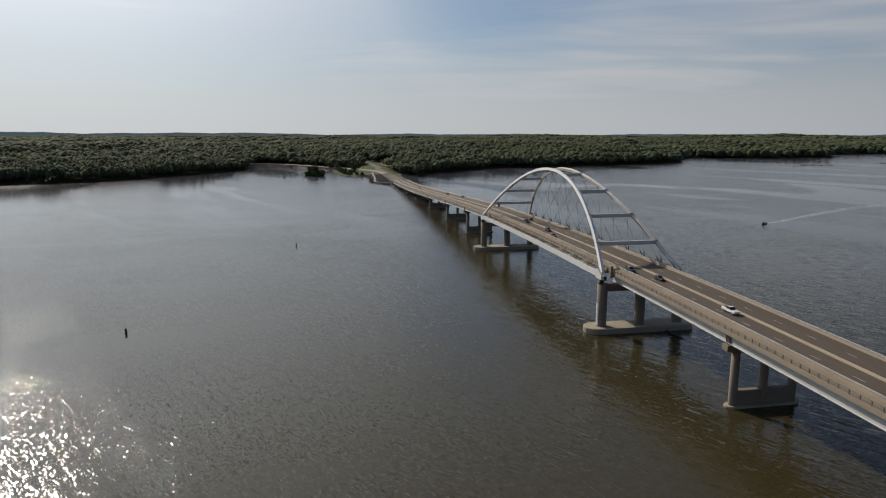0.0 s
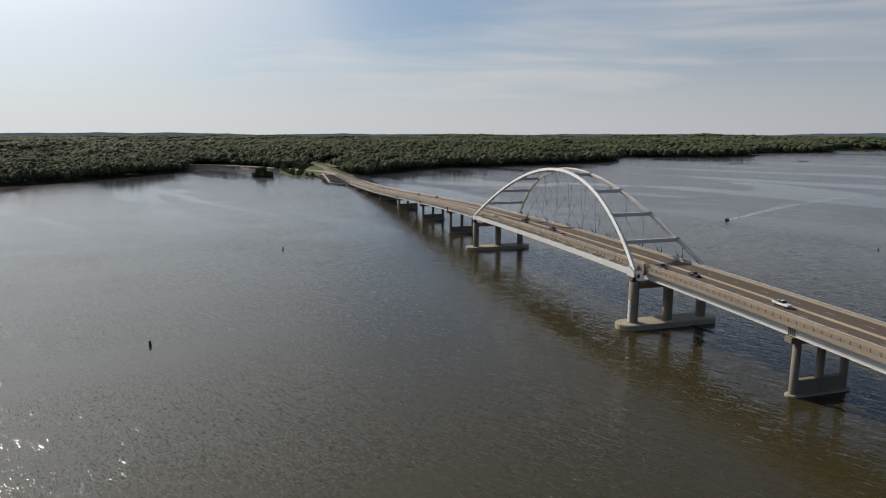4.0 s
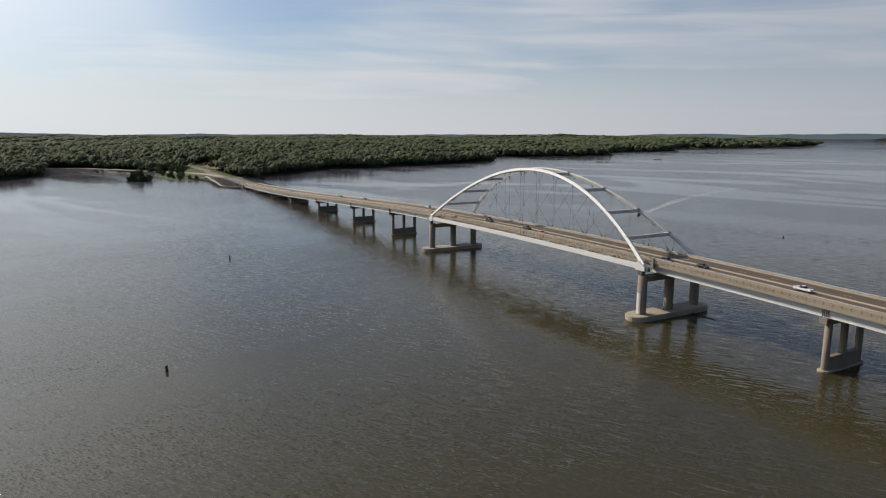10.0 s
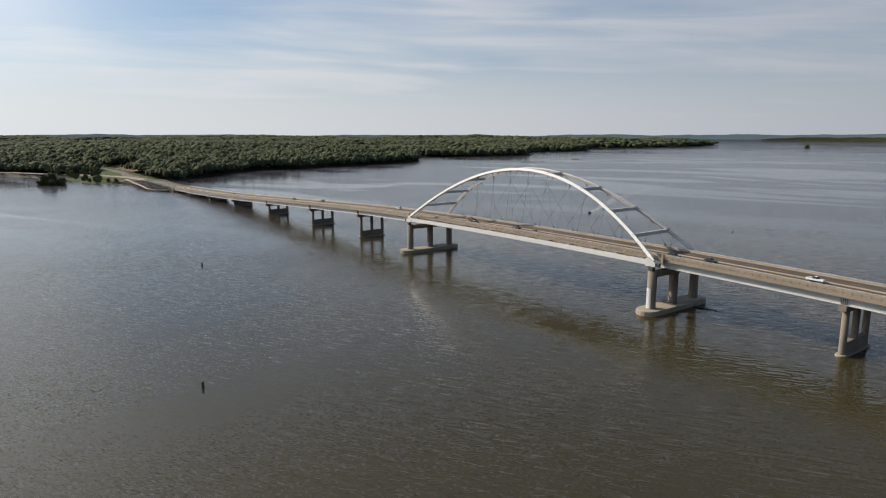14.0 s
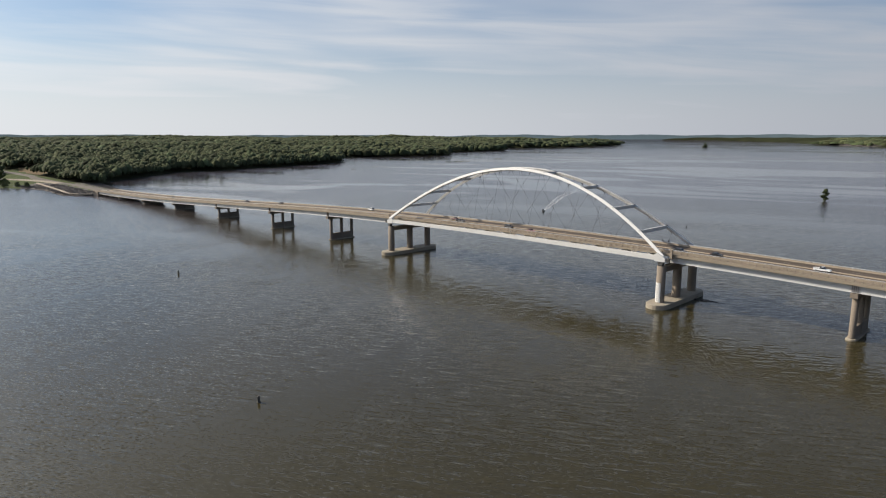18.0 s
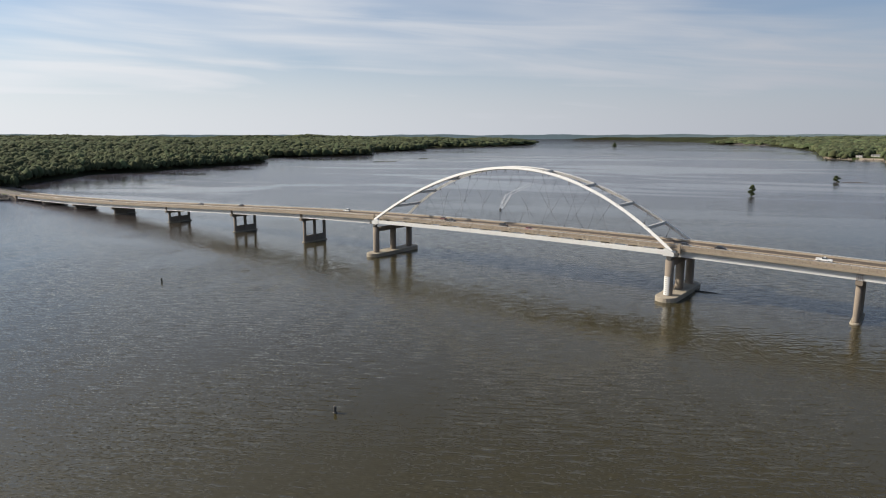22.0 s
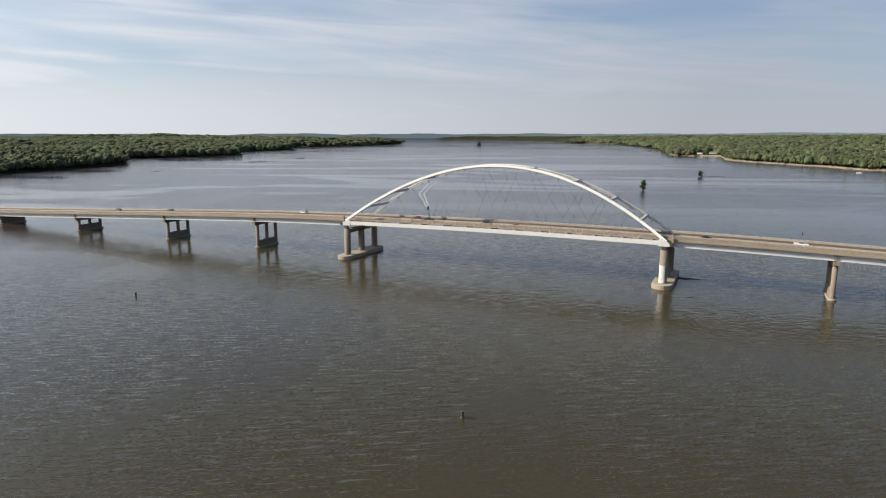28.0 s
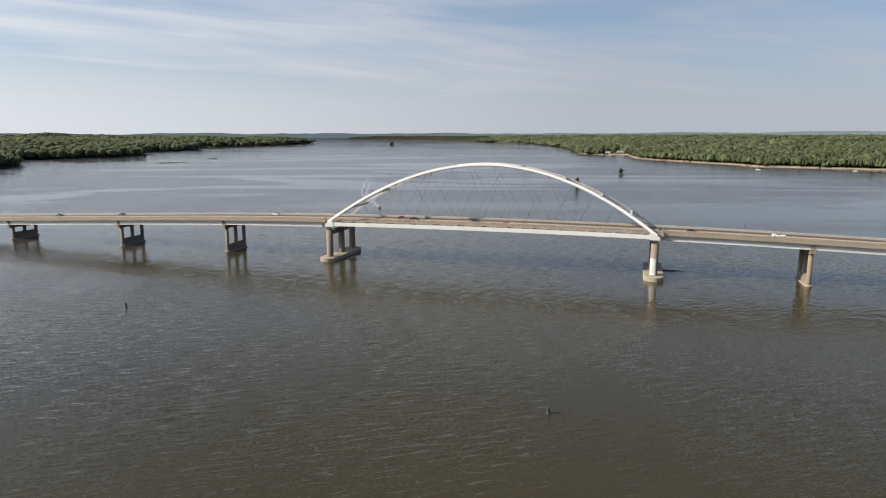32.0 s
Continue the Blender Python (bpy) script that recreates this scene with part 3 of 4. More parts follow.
PROFILE = [(-640, 1.6), (-560, 2.4), (-475, 4.1), (-398, 6.4), (-313, 9.7), (-232, 13.0), (-152, 16.0), (-88, 17.6), (0, 18.5), (93, 18.0), (154, 16.8), (250, 13.8), (340, 10.4)]


def soffit(x):
    """Height of the girders' underside along the bridge, smoothed through the profile."""
    for (x0, z0), (x1, z1), k in zip(PROFILE, PROFILE[1:], range(99)):
        if x <= x1 or k == len(PROFILE) - 2:
            a = PROFILE[max(k - 1, 0)]
            b = PROFILE[min(k + 2, len(PROFILE) - 1)]
            m0, m1 = (z1 - a[1]) / (x1 - a[0]), (b[1] - z0) / (b[0] - x0)
            t, w = (x - x0) / (x1 - x0), x1 - x0
            return (2 * t**3 - 3 * t * t + 1) * z0 + (t**3 - 2 * t * t + t) * w * m0 + (3 * t * t - 2 * t**3) * z1 + (t**3 - t * t) * w * m1


DECK = 3.72  # from the tie girders' reference line to the road
DROP = -0.12  # the approach girders hang this far below that line


def road_z(x):
    return soffit(x) + DECK


def steps(a, b, step):
    n = max(1, round((b - a) / step))
    return [a + (b - a) * i / n for i in range(n + 1)]


X_WEST, X_EAST = -612.0, 330.0
MID, ARCH = 3.3, 84.0  # middle and half length of the arch span
EDGE_N, EDGE_S = 8.2, 30.2
GIRDERS = (9.7, 14.8, 20.0, 25.1, 29.2)
deck = thing("bridge_deck", "four-lane concrete and asphalt bridge deck with a railed side path", "bridge deck")
XS = steps(X_WEST, X_EAST, 10)
part("slab", sweep(rect(EDGE_N + 0.3, EDGE_S, -0.28, 0.0), XS, road_z), M_CONCRETE, deck)
for lo, hi, deep in ((X_WEST, MID - ARCH, -0.95), (MID - ARCH + 0.02, MID + ARCH - 0.02, -0.42), (MID + ARCH, X_EAST, -0.95)):
    part("fascia", sweep(rect(EDGE_N, EDGE_N + 0.296, deep, 0.16), steps(lo, hi, 10), road_z), M_BARRIER, deck, "tan concrete edge beam of the path")
part("side_path", sweep(rect(8.5, 12.2, 0.004, 0.03), XS, road_z), M_PATH, deck, "tan concrete foot and cycle path")
part("carriageway", sweep(rect(12.65, 20.2, 0.004, 0.03), XS, road_z), M_ASPHALT, deck, "brown-grey worn asphalt lanes")
part("carriageway", sweep(rect(21.5, 29.55, 0.004, 0.03), XS, road_z), M_ASPHALT, deck, "brown-grey worn asphalt lanes")
part("median", sweep(rect(20.2, 21.5, 0.004, 0.22), XS, road_z), M_MEDIAN, deck, "pale raised concrete median strip")
part("barrier", sweep([(12.2, 0), (12.65, 0), (12.52, 0.75), (12.32, 0.75)], XS, road_z), M_BARRIER, deck, "tan concrete barrier between path and lanes")
part("barrier", sweep([(29.55, 0), (30.2, 0), (30.1, 0.7), (29.8, 0.7)], XS, road_z), M_BARRIER, deck, "tan concrete parapet")

for name, lo, hi in (("approach_girders", X_WEST + 1, MID - ARCH - 1.0), ("approach_girders", MID + ARCH + 1.0, X_EAST)):
    g = thing(name, "grey painted steel plate girders under the bridge deck", "girder")
    for y in GIRDERS:
        xs = steps(lo, hi, 10)
        part("girder_web", sweep(rect(y - 0.05, y + 0.05, 0.12 - DROP, DECK - 0.284), xs, soffit), M_GIRDER, g)
        # the outer flange is coloured white for its sunlit edge, the others stay grey
        part("bottom_flange", sweep(rect(y - 0.3, y + 0.3, -DROP, 0.12 - DROP), xs, soffit), M_WHITE if y < 10 else M_GIRDER, g)


def footing_bm(x, y0, y1, half, z0, z1, chamfer=0.5):
    """A plan with half-round ends, with a chamfered top."""
    bm = bmesh.new()
    outline = [(half * math.cos(a), y1 - half + half * math.sin(a)) for a in [math.pi * k / 10 for k in range(11)]]
    outline += [(half * math.cos(a), y0 + half + half * math.sin(a)) for a in [math.pi + math.pi * k / 10 for k in range(11)]]
    mid = (y0 + y1) / 2
    rings = []
    for z, s in ((z0, 0.0), (z1 - chamfer * 0.5, 0.0), (z1, chamfer * 0.4)):
        rings.append([bm.verts.new((x + px * (1 - s / half), mid + (py - mid) * (1 - s / (mid - y0)), z)) for px, py in outline])
    k = len(outline)
    for a, b in zip(rings, rings[1:]):
        for i in range(k):
            bm.faces.new((a[i], a[(i + 1) % k], b[(i + 1) % k], b[i]))
    bm.faces.new(rings[0][::-1])
    bm.faces.new(rings[-1])
    return bm


def column_bm(x, y, r, z0, z1):
    return tube([(x, y, z0), (x, y, z0 + 0.05), (x, y, z1)], r, 20)


def main_pier(x):
    p = thing("bridge_pier", "tan concrete main pier, three thick columns on a rounded footing", "pier", "main piers of the arch")
    part("footing", footing_bm(x, 0.0, 41.0, 4.6, -6.0, 2.0), M_FOOTING, p, "rounded tan concrete footing at the waterline")
    top = soffit(x) - 1.0
    for y in (6.3, CY + 0.4, 35.2):
        part("column", column_bm(x, y, 1.8, 1.9, top - (0.0 if y != CY + 0.4 else 1.2)), M_CONCRETE, p, smooth=True)
    part("cap_beam", boxed(x - 1.5, x + 1.5, 7.6, 34.0, top - 2.6, top - 0.4, bevel=0.15), M_CONCRETE, p)
    for y in (5.5, 35.1):
        part("bearing", boxed(x - 0.9, x + 0.9, y - 0.9, y + 0.9, top, top + 0.8, bevel=0.1), M_DARK, p)
    return p


def low_pier(x):
    p = thing("bridge_pier", "tan concrete pier of three round columns on a low wall", "pier", "piers of the approach spans")
    top = soffit(x) - DROP - 0.25
    wall = min(4.5, top - 1.0)
    part("footing", footing_bm(x, 9.9, 30.7, 1.75, -6.0, 0.6, 0.3), M_FOOTING, p)
    part("strut_wall", boxed(x - 0.8, x + 0.8, 12.0, 28.6, 0.4, wall, bevel=0.08), M_CONCRETE, p)
    for y in (11.9, CY, 28.7):
        part("column", column_bm(x, y, 1.05, 0.4, max(wall + 0.3, top - 1.9)), M_CONCRETE, p, smooth=True)
    bm = bmesh.new()
    prof = [(8.6, top), (8.6, top - 1.5), (10.6, top - 1.95), (30.0, top - 1.95), (32.0, top - 1.5), (32.0, top)]
    a = [bm.verts.new((x - 1.15, y, z)) for y, z in prof]
    b = [bm.verts.new((x + 1.15, y, z)) for y, z in prof]
    for i in range(6):
        bm.faces.new((a[i], a[(i + 1) % 6], b[(i + 1) % 6], b[i]))
    bm.faces.new(a)
    bm.faces.new(b[::-1])
    part("pier_cap", bm, M_CONCRETE, p)
    for y in GIRDERS:
        part("bearing", boxed(x - 0.4, x + 0.4, y - 0.35, y + 0.35, top, top + 0.25), M_DARK, p)
    return p


for px in (MID - ARCH, MID + ARCH):
    main_pier(px)
for px in (-545.0, -477.0, -401.0, -311.8, -224.4, -149.4, 154.1, 229.0, 304.0):
    low_pier(px)

# the tied arch: two ribs leaning together
RISE, BASE_HALF, LEAN = 31.5, 14.8, 0.345


def rib_z(x):
    return 20.8 + RISE * (1 - ((x - MID) / 84.6) ** 2)


def rib_y(z, side):
    return CY - side * (BASE_HALF - LEAN * (z - 20.0))


def rib_bm(side):
    """A box rib of steel, swept along the parabola in its leaning plane."""
    bm = bmesh.new()
    rings = []
    lean = Vector((0, side * LEAN, 1)).normalized()
    for x in steps(MID - 84.6, MID + 84.6, 3.5):
        z = rib_z(x)
        c = Vector((x, rib_y(z, side), z))
        dz = -2 * RISE * (x - MID) / 84.6**2
        t = Vector((1, side * LEAN * dz, dz)).normalized()
        w = t.cross(lean).normalized()
        n = w.cross(t).normalized()
        if n.z < 0:
            n = -n
        rings.append([bm.verts.new(c + w * a * 0.54 + n * b * 0.63) for a, b in ((-1, -1), (1, -1), (1, 1), (-1, 1))])
    for a, b in zip(rings, rings[1:]):
        for i in range(4):
            bm.faces.new((a[i], a[(i + 1) % 4], b[(i + 1) % 4], b[i]))
    bm.faces.new(rings[0])
    bm.faces.new(rings[-1])
    return bm


def bar_bm(a, b, w, h):
    """A box beam from a to b."""
    a, b = Vector(a), Vector(b)
    t = (b - a).normalized()
    up = Vector((0, 0, 1))
    s = t.cross(up).normalized() * w / 2
    u = s.cross(t).normalized() * h / 2
    bm = bmesh.new()
    r = [[bm.verts.new(c + s * i + u * j) for i, j in ((-1, -1), (1, -1), (1, 1), (-1, 1))] for c in (a, b)]
    for i in range(4):
        bm.faces.new((r[0][i], r[0][(i + 1) % 4], r[1][(i + 1) % 4], r[1][i]))
    bm.faces.new(r[0])
    bm.faces.new(r[1])
    return bm


arch = thing("tied_arch", "white painted steel basket-handle tied arch with crossed hangers", "arch bridge")


def tie_z(x):
    return soffit(x) + 2.0


for side in (1, -1):
    part("arch_rib", rib_bm(side), M_WHITE if side > 0 else M_FAR_RIB, arch, "white steel box rib" if side > 0 else "greyish steel box rib")
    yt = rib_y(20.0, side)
    part("tie_girder", sweep([(yt - 0.6, -0.8), (yt + 0.6, -0.8), (yt + 0.6, 1.1), (yt - 0.6, 1.1)], steps(MID - 84.0, MID + 84.0, 6), tie_z), M_TIE if side > 0 else M_FAR_TIE, arch, "white steel tie girder" if side > 0 else "brown-grey tie girder")
    for i in range(12):
        x0 = MID - 71.5 + 13.0 * i
        z0 = tie_z(x0) + 1.05
        for lean in (1, -1):
            x1 = x0
            for _ in range(30):
                x1 = x0 + lean * 0.52 * (rib_z(x1) - z0) * 0.5 + (x1 - x0) * 0.5 if abs(x1 - MID) < 82 else x1
            z1 = rib_z(x1) - 0.6
            if z1 - z0 < 3:
                continue
            a, b = Vector((x0 + lean * 0.7, rib_y(z0, side), z0)), Vector((x1, rib_y(z1, side), z1))
            h = part("hanger", tube([a, b], 0.046, 6), M_CABLE, arch, "thin dark steel hanger cable")
            d = (b - a).normalized()
            part("sleeve", tube([a, a + d * 0.4, a + d * 2.0, a + d * 2.5], 0.2, 8, [0.34, 0.28, 0.24, 0.10] if side > 0 else [0.24, 0.22, 0.2, 0.09]), M_FOOTING if side > 0 else M_CABLE, h)
            part("socket", tube([b - d * 1.6, b - d * 1.3, b], 0.2, 8, [0.08, 0.17, 0.2]), M_CABLE, h)
            for dx in (6.5, 13.0, 19.5):
                f = (dx - 0.7) / max(abs(b.x - a.x), 0.1)
                if lean > 0 and f < 0.93:
                    c = a + (b - a) * f
                    part("clamp", tube([c - d * 0.22, c, c + d * 0.22], 0.14, 6, [0.10, 0.25, 0.10]), M_DARK, h)

# short brackets that carry the deck's edge from the tie girder
for x in steps(MID - 78, MID + 78, 6.5):
    part("bracket", bar_bm((x, rib_y(20, 1) + 0.55, tie_z(x) + 0.5), (x, 8.22, road_z(x) - 0.6), 0.3, 0.45), M_MEDIAN, arch, "pale steel bracket between tie and deck")
    part("bracket", bar_bm((x, 30.18, road_z(x) - 0.1), (x, rib_y(20, -1) - 0.55, tie_z(x) + 0.45), 0.35, 0.5), M_GIRDER, arch)
# low rail along the top of the near tie girder
tie_rail = thing("tie_rail", "pale low post and rail on the tie girder", "railing")
yt = rib_y(20.0, 1)
for x in steps(MID - 78, MID + 78, 3.25):
    part("post", boxed(x - 0.06, x + 0.06, yt - 0.06, yt + 0.06, tie_z(x) + 1.1, tie_z(x) + 1.8), M_MEDIAN, tie_rail)
part("rail", sweep(rect(yt - 0.04, yt + 0.04, 1.74, 1.82), steps(MID - 78, MID + 78, 6), tie_z), M_MEDIAN, tie_rail)

for x in [MID + q for q in (-72.5, -58.0, -40.0, -18.0, 18.0, 40.0, 58.0, 72.5)]:
    z = rib_z(x)
    part("brace", bar_bm((x, rib_y(z, 1) + 0.5, z), (x, rib_y(z, -1) - 0.5, z), 1.0, 1.45), M_BRACE, arch, "grey steel cross brace between the ribs")
    for side in (1, -1):
        c = Vector((x, rib_y(z, side), z))
        part("splice_plate", boxed(c.x - 0.55, c.x + 0.55, c.y - 0.45, c.y + 0.45, c.z + 0.2, c.z + 0.95, bevel=0.05), M_BRACE if side > 0 else M_CABLE, arch, "bolted splice plate on the rib")
for x in steps(MID - 78, MID + 78, 13):
    part("floor_beam", bar_bm((x, rib_y(20, 1) + 0.5, soffit(x) + 2.2), (x, rib_y(20, -1) - 0.5, soffit(x) + 2.2), 0.5, 1.8), M_GIRDER, arch)
for y in (12.0, 16.2, 20.3, 24.5, 28.6):
    part("stringer", sweep(rect(y - 0.15, y + 0.15, 2.9, DECK - 0.284), steps(MID - 84, MID + 84, 8), soffit), M_GIRDER, arch)

# ---- deck furniture ----
NEAR_X = 75.0  # the stretch that the camera passes nearest lies east of this


def joined(pieces):
    """One bmesh out of several."""
    out = bmesh.new()
    for bm in pieces:
        me = bpy.data.meshes.new("piece")
        bm.to_mesh(me)
        bm.free()
        out.from_mesh(me)
        bpy.data.meshes.remove(me)
    return out


RAIL_Y = 8.36
railing = thing("path_railing", "dark steel post and rail fence along the side path", "railing")
post_mesh = None
for x in steps(X_WEST + 2, X_EAST - 2, 2.6):
    z = road_z(x) + 0.16
    if post_mesh is None:
        first = part("post", boxed(-0.085, 0.085, -0.085, 0.085, 0, 1.0), M_RAIL, railing)
        post_mesh = first.data
        first.location = (x, RAIL_Y, z)
        continue
    if x < -150:
        continue
    p = new("post", post_mesh)
    p.parent, p.location = railing, (x, RAIL_Y, z)
far_posts = part("far_posts", joined([boxed(x - 0.08, x + 0.08, RAIL_Y - 0.08, RAIL_Y + 0.08, road_z(x) + 0.16, road_z(x) + 1.16) for x in steps(X_WEST + 4, -153, 2.6)]), M_RAIL, railing)
far_posts["kind"] = "stuff"
for h in (0.5, 0.8, 1.1):
    part("rail", sweep(rect(RAIL_Y - 0.03, RAIL_Y + 0.03, h - 0.035, h + 0.035), XS, road_z), M_RAIL, railing)
for name, y, base, heights in (("barrier_rail", 12.42, 0.74, (0.9, 1.08)), ("parapet_rail", 29.95, 0.69, (0.85, 1.03))):
    guard = thing(name, "thin steel rail on short posts along the concrete barrier", "rail")
    for h in heights:
        part("rail", sweep(rect(y - 0.045, y + 0.045, h - 0.045, h + 0.045), XS, road_z), M_GIRDER, guard)
    part("rail_posts", joined([boxed(x - 0.06, x + 0.06, y - 0.06, y + 0.06, road_z(x) + base, road_z(x) + heights[1]) for x in steps(X_WEST + 2, X_EAST - 2, 3.0)]), M_GIRDER, guard)["kind"] = "stuff"

marks = thing("lane_markings", "worn pale dashed lane lines painted on the asphalt", "road marking")
marks["kind"] = "structure"


def dash_bm(x, y, ln=3.0, w=0.14):
    return sweep(rect(y - w / 2, y + w / 2, 0.034, 0.04), [x, x + ln / 2, x + ln], road_z)


for y in (16.4, 25.5):
    for x in steps(NEAR_X + 15, X_EAST - 14, 12.2):
        part("dash", dash_bm(x, y), M_PAINT, marks)
    part("far_dashes", joined([dash_bm(x, y) for x in steps(X_WEST + 5, NEAR_X, 12.2)]), M_PAINT, marks)["kind"] = "stuff"

# stiffener plates over the piers
for px in (-149.4, 154.1, -224.4, -311.8):
    blk = thing("bearing_plates", "rusty stiffener plates where the girder rests on its pier", "plate")
    for dx in (-0.9, -0.3, 0.3, 0.9):
        part("plate", boxed(px + dx - 0.05, px + dx + 0.05, 9.36, 9.64, soffit(px) - DROP + 0.13, soffit(px) + DECK - 0.3), M_CONCRETE, blk)

# knuckles where rib and tie meet, and the joint hardware beside them
for side in (1, -1):
    for end in (-1, 1):
        kx, ky = MID + end * 84.0, rib_y(20.0, side)
        bm = bmesh.new()
        z0 = soffit(kx) + 0.6
        prof = [(end * 1.9, z0 + 0.2), (end * 1.9, z0 + 1.7), (end * 0.9, z0 + 2.3), (-end * 1.6, z0 + 3.6), (-end * 2.6, z0 + 3.0), (-end * 3.2, z0 + 1.9), (-end * 2.6, z0 + 0.2)]
        a = [bm.verts.new((kx + dx, ky - 0.75, z)) for dx, z in prof]
        b = [bm.verts.new((kx + dx, ky + 0.75, z)) for dx, z in prof]
        for i in range(7):
            bm.faces.new((a[i], a[(i + 1) % 7], b[(i + 1) % 7], b[i]))
        bm.faces.new(a)
        bm.faces.new(b[::-1])
        k = part("knuckle", bm, M_WHITE if side > 0 else M_FAR_TIE, arch, "white steel knuckle plate box" if side > 0 else "brown-grey knuckle plate box")
        part("joint_box", boxed(kx + end * 2.3, kx + end * 3.6, ky - 0.5, ky + 0.5, z0 + 0.2, z0 + 1.7, bevel=0.1), M_DARK, k)
        part("bearing_block", boxed(kx - 1.2, kx + 1.2, ky - 0.8, ky + 0.8, soffit(kx) - 0.2, z0, bevel=0.1), M_DARK, k)

# concrete pillars that end the path's railing beside the arch
for end in (-1, 1):
    qx = MID + end * 87.2
    pillar = thing("end_pillar", "tan concrete pillar at the end of the arch span", "pillar", "end pillars")
    part("shaft", boxed(qx - 0.45, qx + 0.45, 7.3, 8.16, road_z(qx) - 1.6, road_z(qx) + 2.0, bevel=0.06), M_BARRIER, pillar)
    part("capstone", boxed(qx - 0.55, qx + 0.55, 7.2, 8.26, road_z(qx) + 2.0, road_z(qx) + 2.2, bevel=0.04), M_MEDIAN, pillar)
    part("corbel", boxed(qx - 0.4, qx + 0.4, 7.4, 8.6, road_z(qx) - 1.9, road_z(qx) - 1.0), M_CONCRETE, pillar)

# white gauge board on the channel side column
gauge = thing("gauge_board", "white clearance gauge board fixed to a pier column", "sign")
gx = MID + ARCH
bm = bmesh.new()
ring = [(gx + 1.86 * math.cos(a), 6.3 + 1.86 * math.sin(a)) for a in [radians(200 + 10 * k) for k in range(11)]]
lower = [bm.verts.new((x, y, 2.2)) for x, y in ring]
upper = [bm.verts.new((x, y, 10.2)) for x, y in ring]
for k in range(10):
    bm.faces.new((lower[k], lower[k + 1], upper[k + 1], upper[k]))
part("board", bm, M_WHITE, gauge)
for k in range(9):
    z = 2.9 + 0.85 * k
    bm = bmesh.new()
    q = [(gx + 1.885 * math.cos(a), 6.3 + 1.885 * math.sin(a)) for a in [radians(238 + 8 * j) for j in range(4)]]
    lo = [bm.verts.new((x, y, z)) for x, y in q]
    hi = [bm.verts.new((x, y, z + 0.16)) for x, y in q]
    for j in range(3):
        bm.faces.new((lo[j], lo[j + 1], hi[j + 1], hi[j]))
    part("mark", bm, M_DARK, gauge)

# ---- the landing: abutment, roads ----
abut = thing("abutment", "tan concrete bridge abutment above riprap", "abutment")
part("wall", boxed(X_WEST - 5, X_WEST + 0.6, 8.9, 29.7, -3, soffit(X_WEST) + 0.0, bevel=0.1), M_CONCRETE, abut)
part("wing_wall", boxed(X_WEST - 16, X_WEST - 0.4, 8.2, 8.85, -1, road_z(X_WEST) + 0.4, bevel=0.08), M_CONCRETE, abut)
part("wing_wall", boxed(X_WEST - 16, X_WEST - 0.4, 29.95, 30.6, -1, road_z(X_WEST) + 0.4, bevel=0.08), M_CONCRETE, abut)


def ribbon(line, half, lift, material, name, label, z_from=None, skirt=2.2):
    """A road laid over the land along a polyline."""
    pts = []
    for (x0, y0), (x1, y1) in zip(line, line[1:]):
        n = max(2, int(math.hypot(x1 - x0, y1 - y0) / 8))
        pts += [(x0 + (x1 - x0) * k / n, y0 + (y1 - y0) * k / n) for k in range(n)]
    pts.append(line[-1])
    p = np.array(pts)
    for _ in range(6):
        p[1:-1] = 0.25 * p[:-2] + 0.5 * p[1:-1] + 0.25 * p[2:]
    t = np.gradient(p, axis=0)
    t /= np.linalg.norm(t, axis=1)[:, None]
    nrm = np.stack([-t[:, 1], t[:, 0]], 1)
    V, F = [], []
    z = np.maximum(land_height(p[:, 0], p[:, 1]), 1.0)
    z = np.convolve(np.r_[z[:4][::-1], z, z[-4:][::-1]], np.ones(9) / 9, "valid")[: len(p)] + lift
    if z_from is not None:
        k = np.clip(np.arange(len(p)) / 14, 0, 1)
        z = z_from * (1 - k) + z * k
    for (x, y), (nx, ny), h in zip(p, nrm, z):
        V += [(x - nx * half, y - ny * half, h), (x + nx * half, y + ny * half, h), (x + nx * (half + skirt), y + ny * (half + skirt), h - 1.6), (x - nx * (half + skirt), y - ny * (half + skirt), h - 1.6)]
    for i in range(len(p) - 1):
        a, b = 4 * i, 4 * i + 4
        F += [(a, b, b + 1, a + 1), (a + 1, b + 1, b + 2, a + 2), (a + 3, b + 3, b, a)]
    ob = mesh_object(name, V, F, material)
    return tagged(ob, label, "road", kind="structure")


ribbon(MAIN_ROAD, 6.2, 0.45, M_ROAD, "road", "pale grey highway leading from the bridge into the woods", road_z(X_WEST))
ribbon(LOW_ROAD, 3.4, 1.3, M_PATH, "road", "narrow pale road along the causeway")
ribbon([(-835, -2), (-780, -5), (-720, -7), (-662, -12), (-644, -17), (-628, -10), (-617, 4)], 1.2, 0.9, M_BARRIER, "pavement", "pale concrete walkway round the riprap point", None, 0.4)


def stones(name, label, spots, size, material, seed):
    """A heap of angular stones, one mesh."""
    rng = random.Random(seed)
    V, F = [], []
    for x, y, z in spots:
        r = size * rng.uniform(0.5, 1.2)
        b = len(V)
        for k in range(6):
            d = ((1, 0, 0), (-1, 0, 0), (0, 1, 0), (0, -1, 0), (0, 0, 1), (0, 0, -1))[k]
            V.append((x + d[0] * r * rng.uniform(0.6, 1.2), y + d[1] * r * rng.uniform(0.6, 1.2), z + d[2] * r * rng.uniform(0.5, 0.9)))
        F += [(b + i, b + j, b + k) for k in (4, 5) for i, j in ((0, 2), (2, 1), (1, 3), (3, 0))]
    return tagged(mesh_object(name, V, F, material), label, "stones", kind="stuff")


